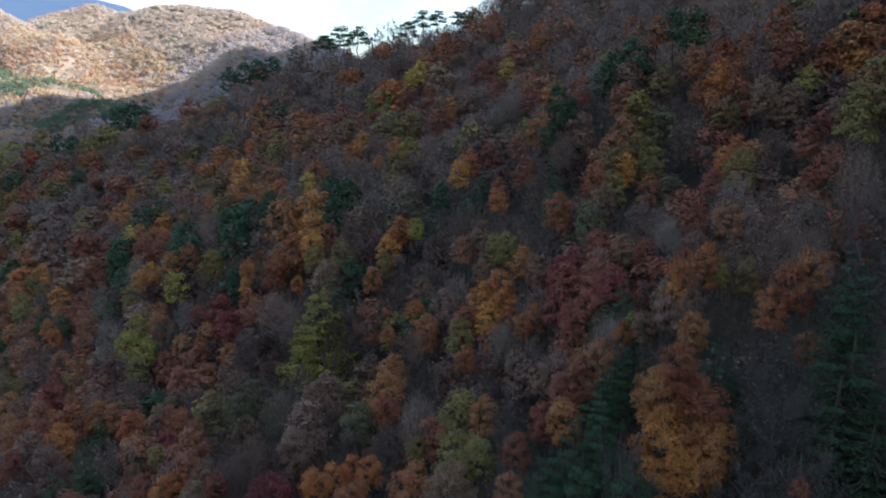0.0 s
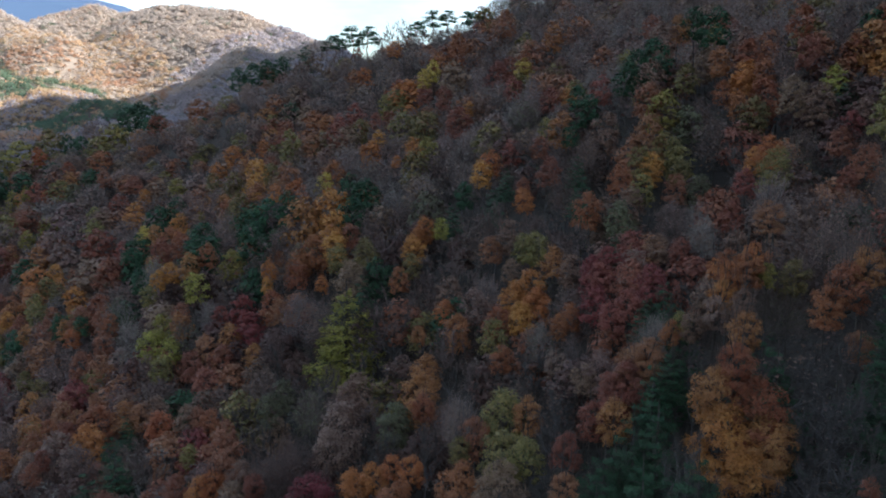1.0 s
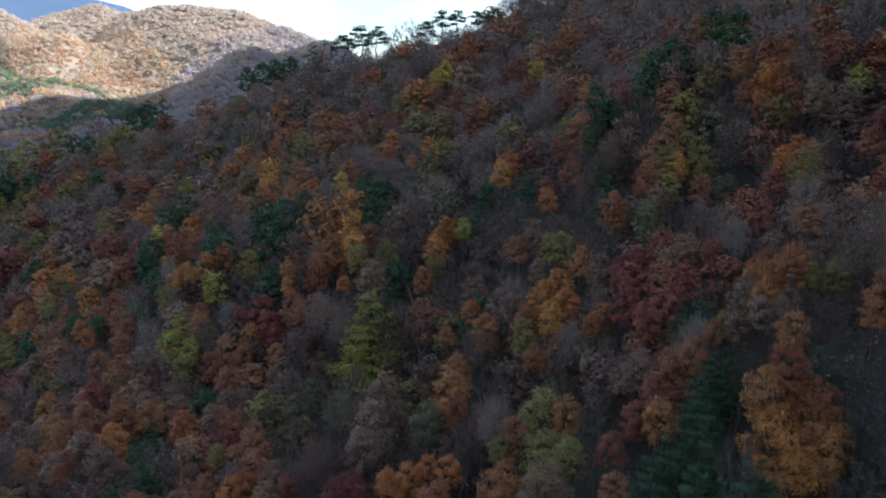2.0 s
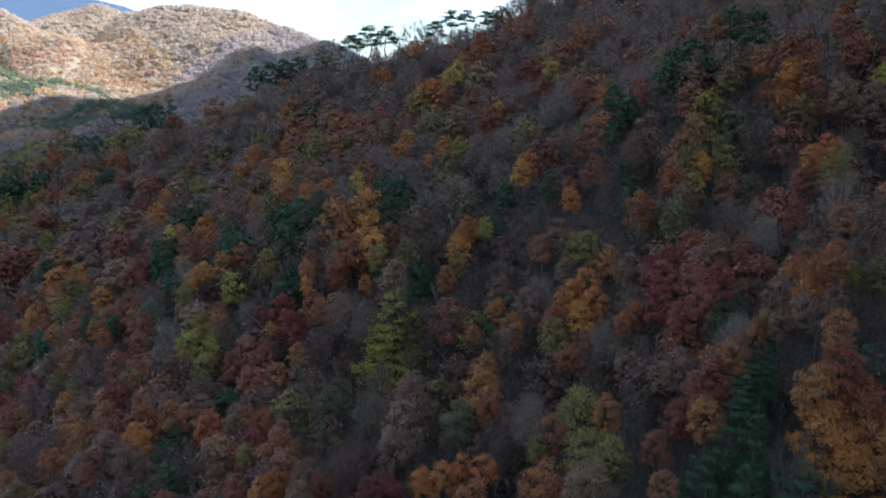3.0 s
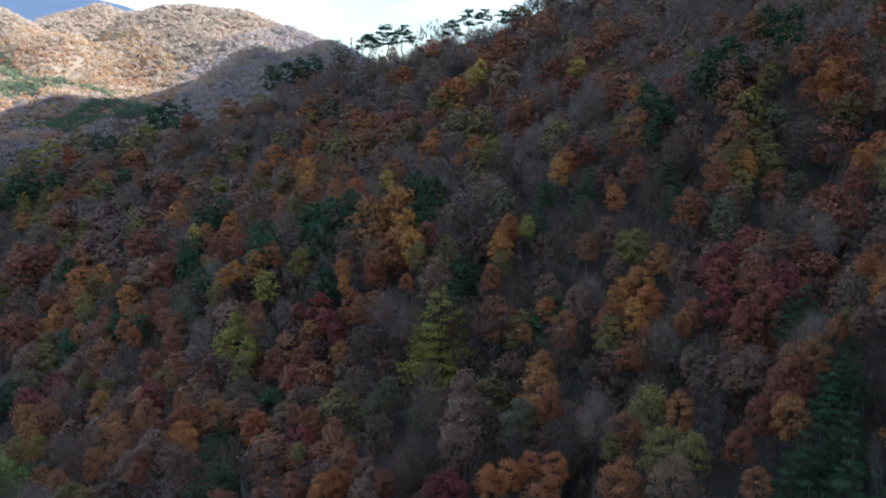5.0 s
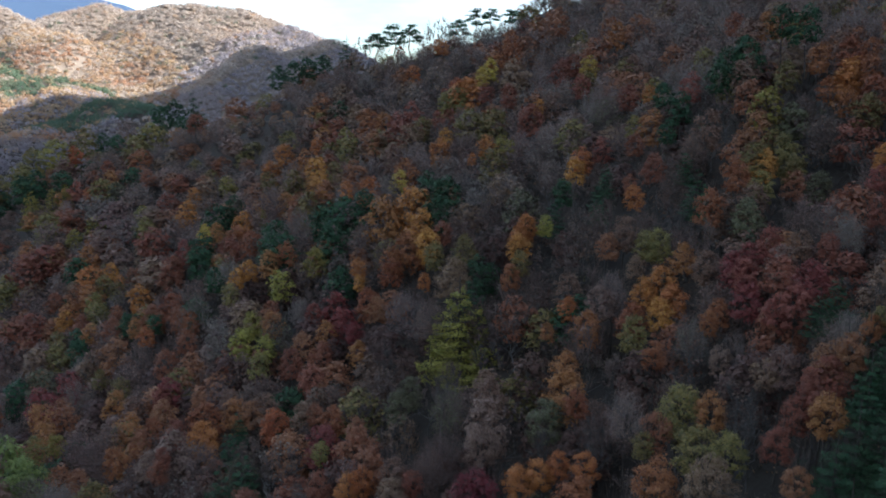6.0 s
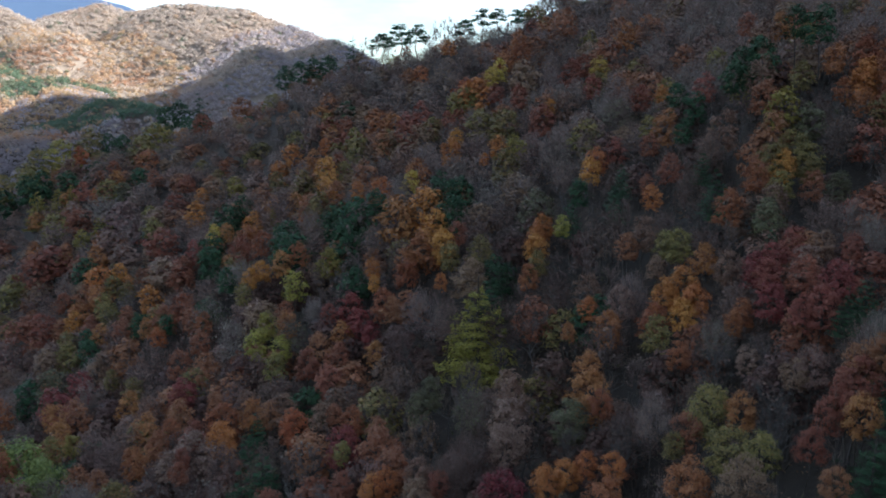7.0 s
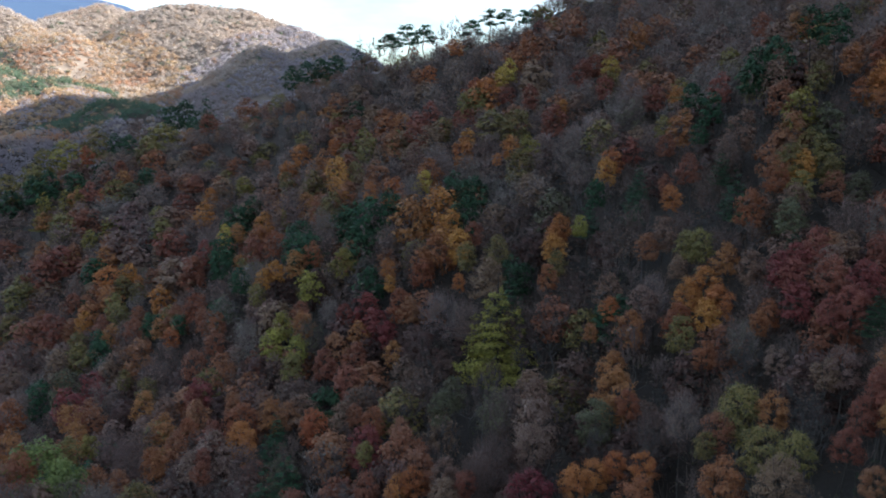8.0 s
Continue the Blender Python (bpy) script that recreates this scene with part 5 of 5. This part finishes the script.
# ---- woods on the far mountains ----
def far_leaf(name, a, b, c, stand):
    m, n, l, p = material(name)
    crowns = noise_node(n, l, 0.09, 1.0)
    stands = noise_node(n, l, 0.014, 3.0)
    col = mixed(n, l, ranged(n, l, crowns.outputs["Fac"], 0.4, 0.6), a, b)
    col = mixed(n, l, ranged(n, l, stands.outputs["Fac"], 0.5, 0.62, 0.0, stand), col, c)
    geo = n.new("ShaderNodeNewGeometry")
    hsv = n.new("ShaderNodeHueSaturation")
    l.new(col, hsv.inputs["Color"])
    l.new(ranged(n, l, geo.outputs["Random Per Island"], 0, 1, 0.95, 1.05), hsv.inputs["Value"])
    l.new(hsv.outputs["Color"], p.inputs["Base Color"])
    p.inputs["Roughness"].default_value = 0.8
    thin = n.new("ShaderNodeBsdfTranslucent")
    l.new(hsv.outputs["Color"], thin.inputs["Color"])
    add = n.new("ShaderNodeMixShader")
    # half translucent, to soften light and shade the way haze would
    add.inputs["Fac"].default_value = 0.5
    l.new(p.outputs["BSDF"], add.inputs[1])
    l.new(thin.outputs["BSDF"], add.inputs[2])
    l.new(add.outputs["Shader"], n["Material Output"].inputs["Surface"])
    return m


# far woods are paler than near ones: haze put into the base colour
FAR_BARE = far_leaf("far_twigs_hazy", (0.44, 0.365, 0.32), (0.49, 0.41, 0.35), (0.48, 0.36, 0.28), 0.6)
FAR_WARM = far_leaf("far_orange_leaves_hazy", (0.46, 0.30, 0.185), (0.48, 0.345, 0.21), (0.45, 0.24, 0.15), 0.8)
FAR_PINE = far_leaf("far_needles_hazy", (0.09, 0.145, 0.095), (0.125, 0.175, 0.11), (0.19, 0.19, 0.125), 0.5)
# darker copies of the bare wood above: bluish shade put into their colour
FAR_SHADE_MID = far_leaf("spur_twigs_shade_tone", (0.34, 0.31, 0.345), (0.42, 0.375, 0.395), (0.39, 0.31, 0.285), 0.5)
FAR_SHADE_DARK = far_leaf("valley_twigs_shade_tone", (0.25, 0.215, 0.235), (0.31, 0.265, 0.275), (0.33, 0.245, 0.205), 0.6)


def far_wood(x, y, per, radius, size):
    """Crowns of many small sprays, each crown with its own size, height and uneven outline."""
    r = np.random.default_rng(len(x))
    n = len(x)
    rad = radius * r.uniform(0.55, 1.3, n)[:, None]
    base = np.stack([x, y, land(x, y)], -1) + (0, 0, 1) * rad * r.uniform(0.3, 1.0, (n, 1))
    d = unit(r.normal(size=(n, per, 3)))
    d[..., 2] = np.abs(d[..., 2]) * 0.95 - 0.2
    lump = 1 + 0.22 * np.sin(4 * d[..., :1] + x[:, None, None]) * np.sin(4 * d[..., 1:2] + y[:, None, None])
    at = base[:, None] + d * rad[:, None] * lump * r.uniform(0.55, 1.12, (n, per, 1))
    # sprays tipped towards sun and viewer, to even out the light on them
    return leaf_tris(at.reshape(-1, 3), d.reshape(-1, 3) * 0.7 + (0.2, -0.3, 0.5), size, 0.6, 0.3)


def off_line(x, y, points):
    """Distance in plan from a crest line."""
    return -spine(x, y, [(a, b, 0) for a, b, _ in points], 1.0)


fr = np.random.default_rng(21)
fx = fr.uniform(-760, -40, 46000)
fy = fr.uniform(270, 1075, 46000)
seen = (fx < -0.08 * fy) & (fx > -0.64 * fy - 40) & (land(fx, fy) > near_hill(fx, fy) + 0.5) & (land(fx, fy + 5) - land(fx, fy - 5) > -5.0)
fx, fy = fx[seen], fy[seen]
# of those, only the ones in sight from halfway along the camera's path
tops, in_view = land(fx, fy) + 6, np.ones(len(fx), bool)
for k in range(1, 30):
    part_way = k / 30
    in_view &= land(CAMERA_MID[0] + (fx - CAMERA_MID[0]) * part_way, fy * part_way) < CAMERA_MID[1] + (tops - CAMERA_MID[1]) * part_way + 3
fx, fy = fx[in_view], fy[in_view]
die = fr.random(len(fx))
green = (off_line(fx, fy, GREEN_SPUR[:4]) < 46 + 16 * rumple(fx, fy, 17, 0.3)) | (off_line(fx, fy, KNOB) < 19)
is_pine = (green & (die < 0.85)) | (die < 0.02)
warm = (off_line(fx, fy, LEFT_SPUR[-2:]) < 70) | (off_line(fx, fy, GREEN_SPUR[2:]) < 95)
is_warm = ~is_pine & ((warm & (die > 0.45)) | (die > 0.96))
# trees standing in shade get the darker copies; the spur's crest stays pale
is_valley_shade = ~is_pine & ~is_warm & (fy < 560 + 40 * die)
is_spur_shade = ~is_pine & ~is_warm & ~is_valley_shade & (off_line(fx, fy, SHADED_SPUR) < 80) & (off_line(fx, fy, SHADED_SPUR) > 9)
is_bare = ~is_pine & ~is_warm & ~is_valley_shade & ~is_spur_shade
for words, mask, mat in (("grey-brown bare wood paled for haze on the far mountain", is_bare, FAR_BARE), ("bare valley wood with bluish shade in its colour", is_valley_shade, FAR_SHADE_DARK), ("bare spur wood with bluish shade in its colour", is_spur_shade, FAR_SHADE_MID), ("orange autumn wood on the far mountain", is_warm, FAR_WARM), ("green pine wood paled for haze on the far spur", is_pine, FAR_PINE)):
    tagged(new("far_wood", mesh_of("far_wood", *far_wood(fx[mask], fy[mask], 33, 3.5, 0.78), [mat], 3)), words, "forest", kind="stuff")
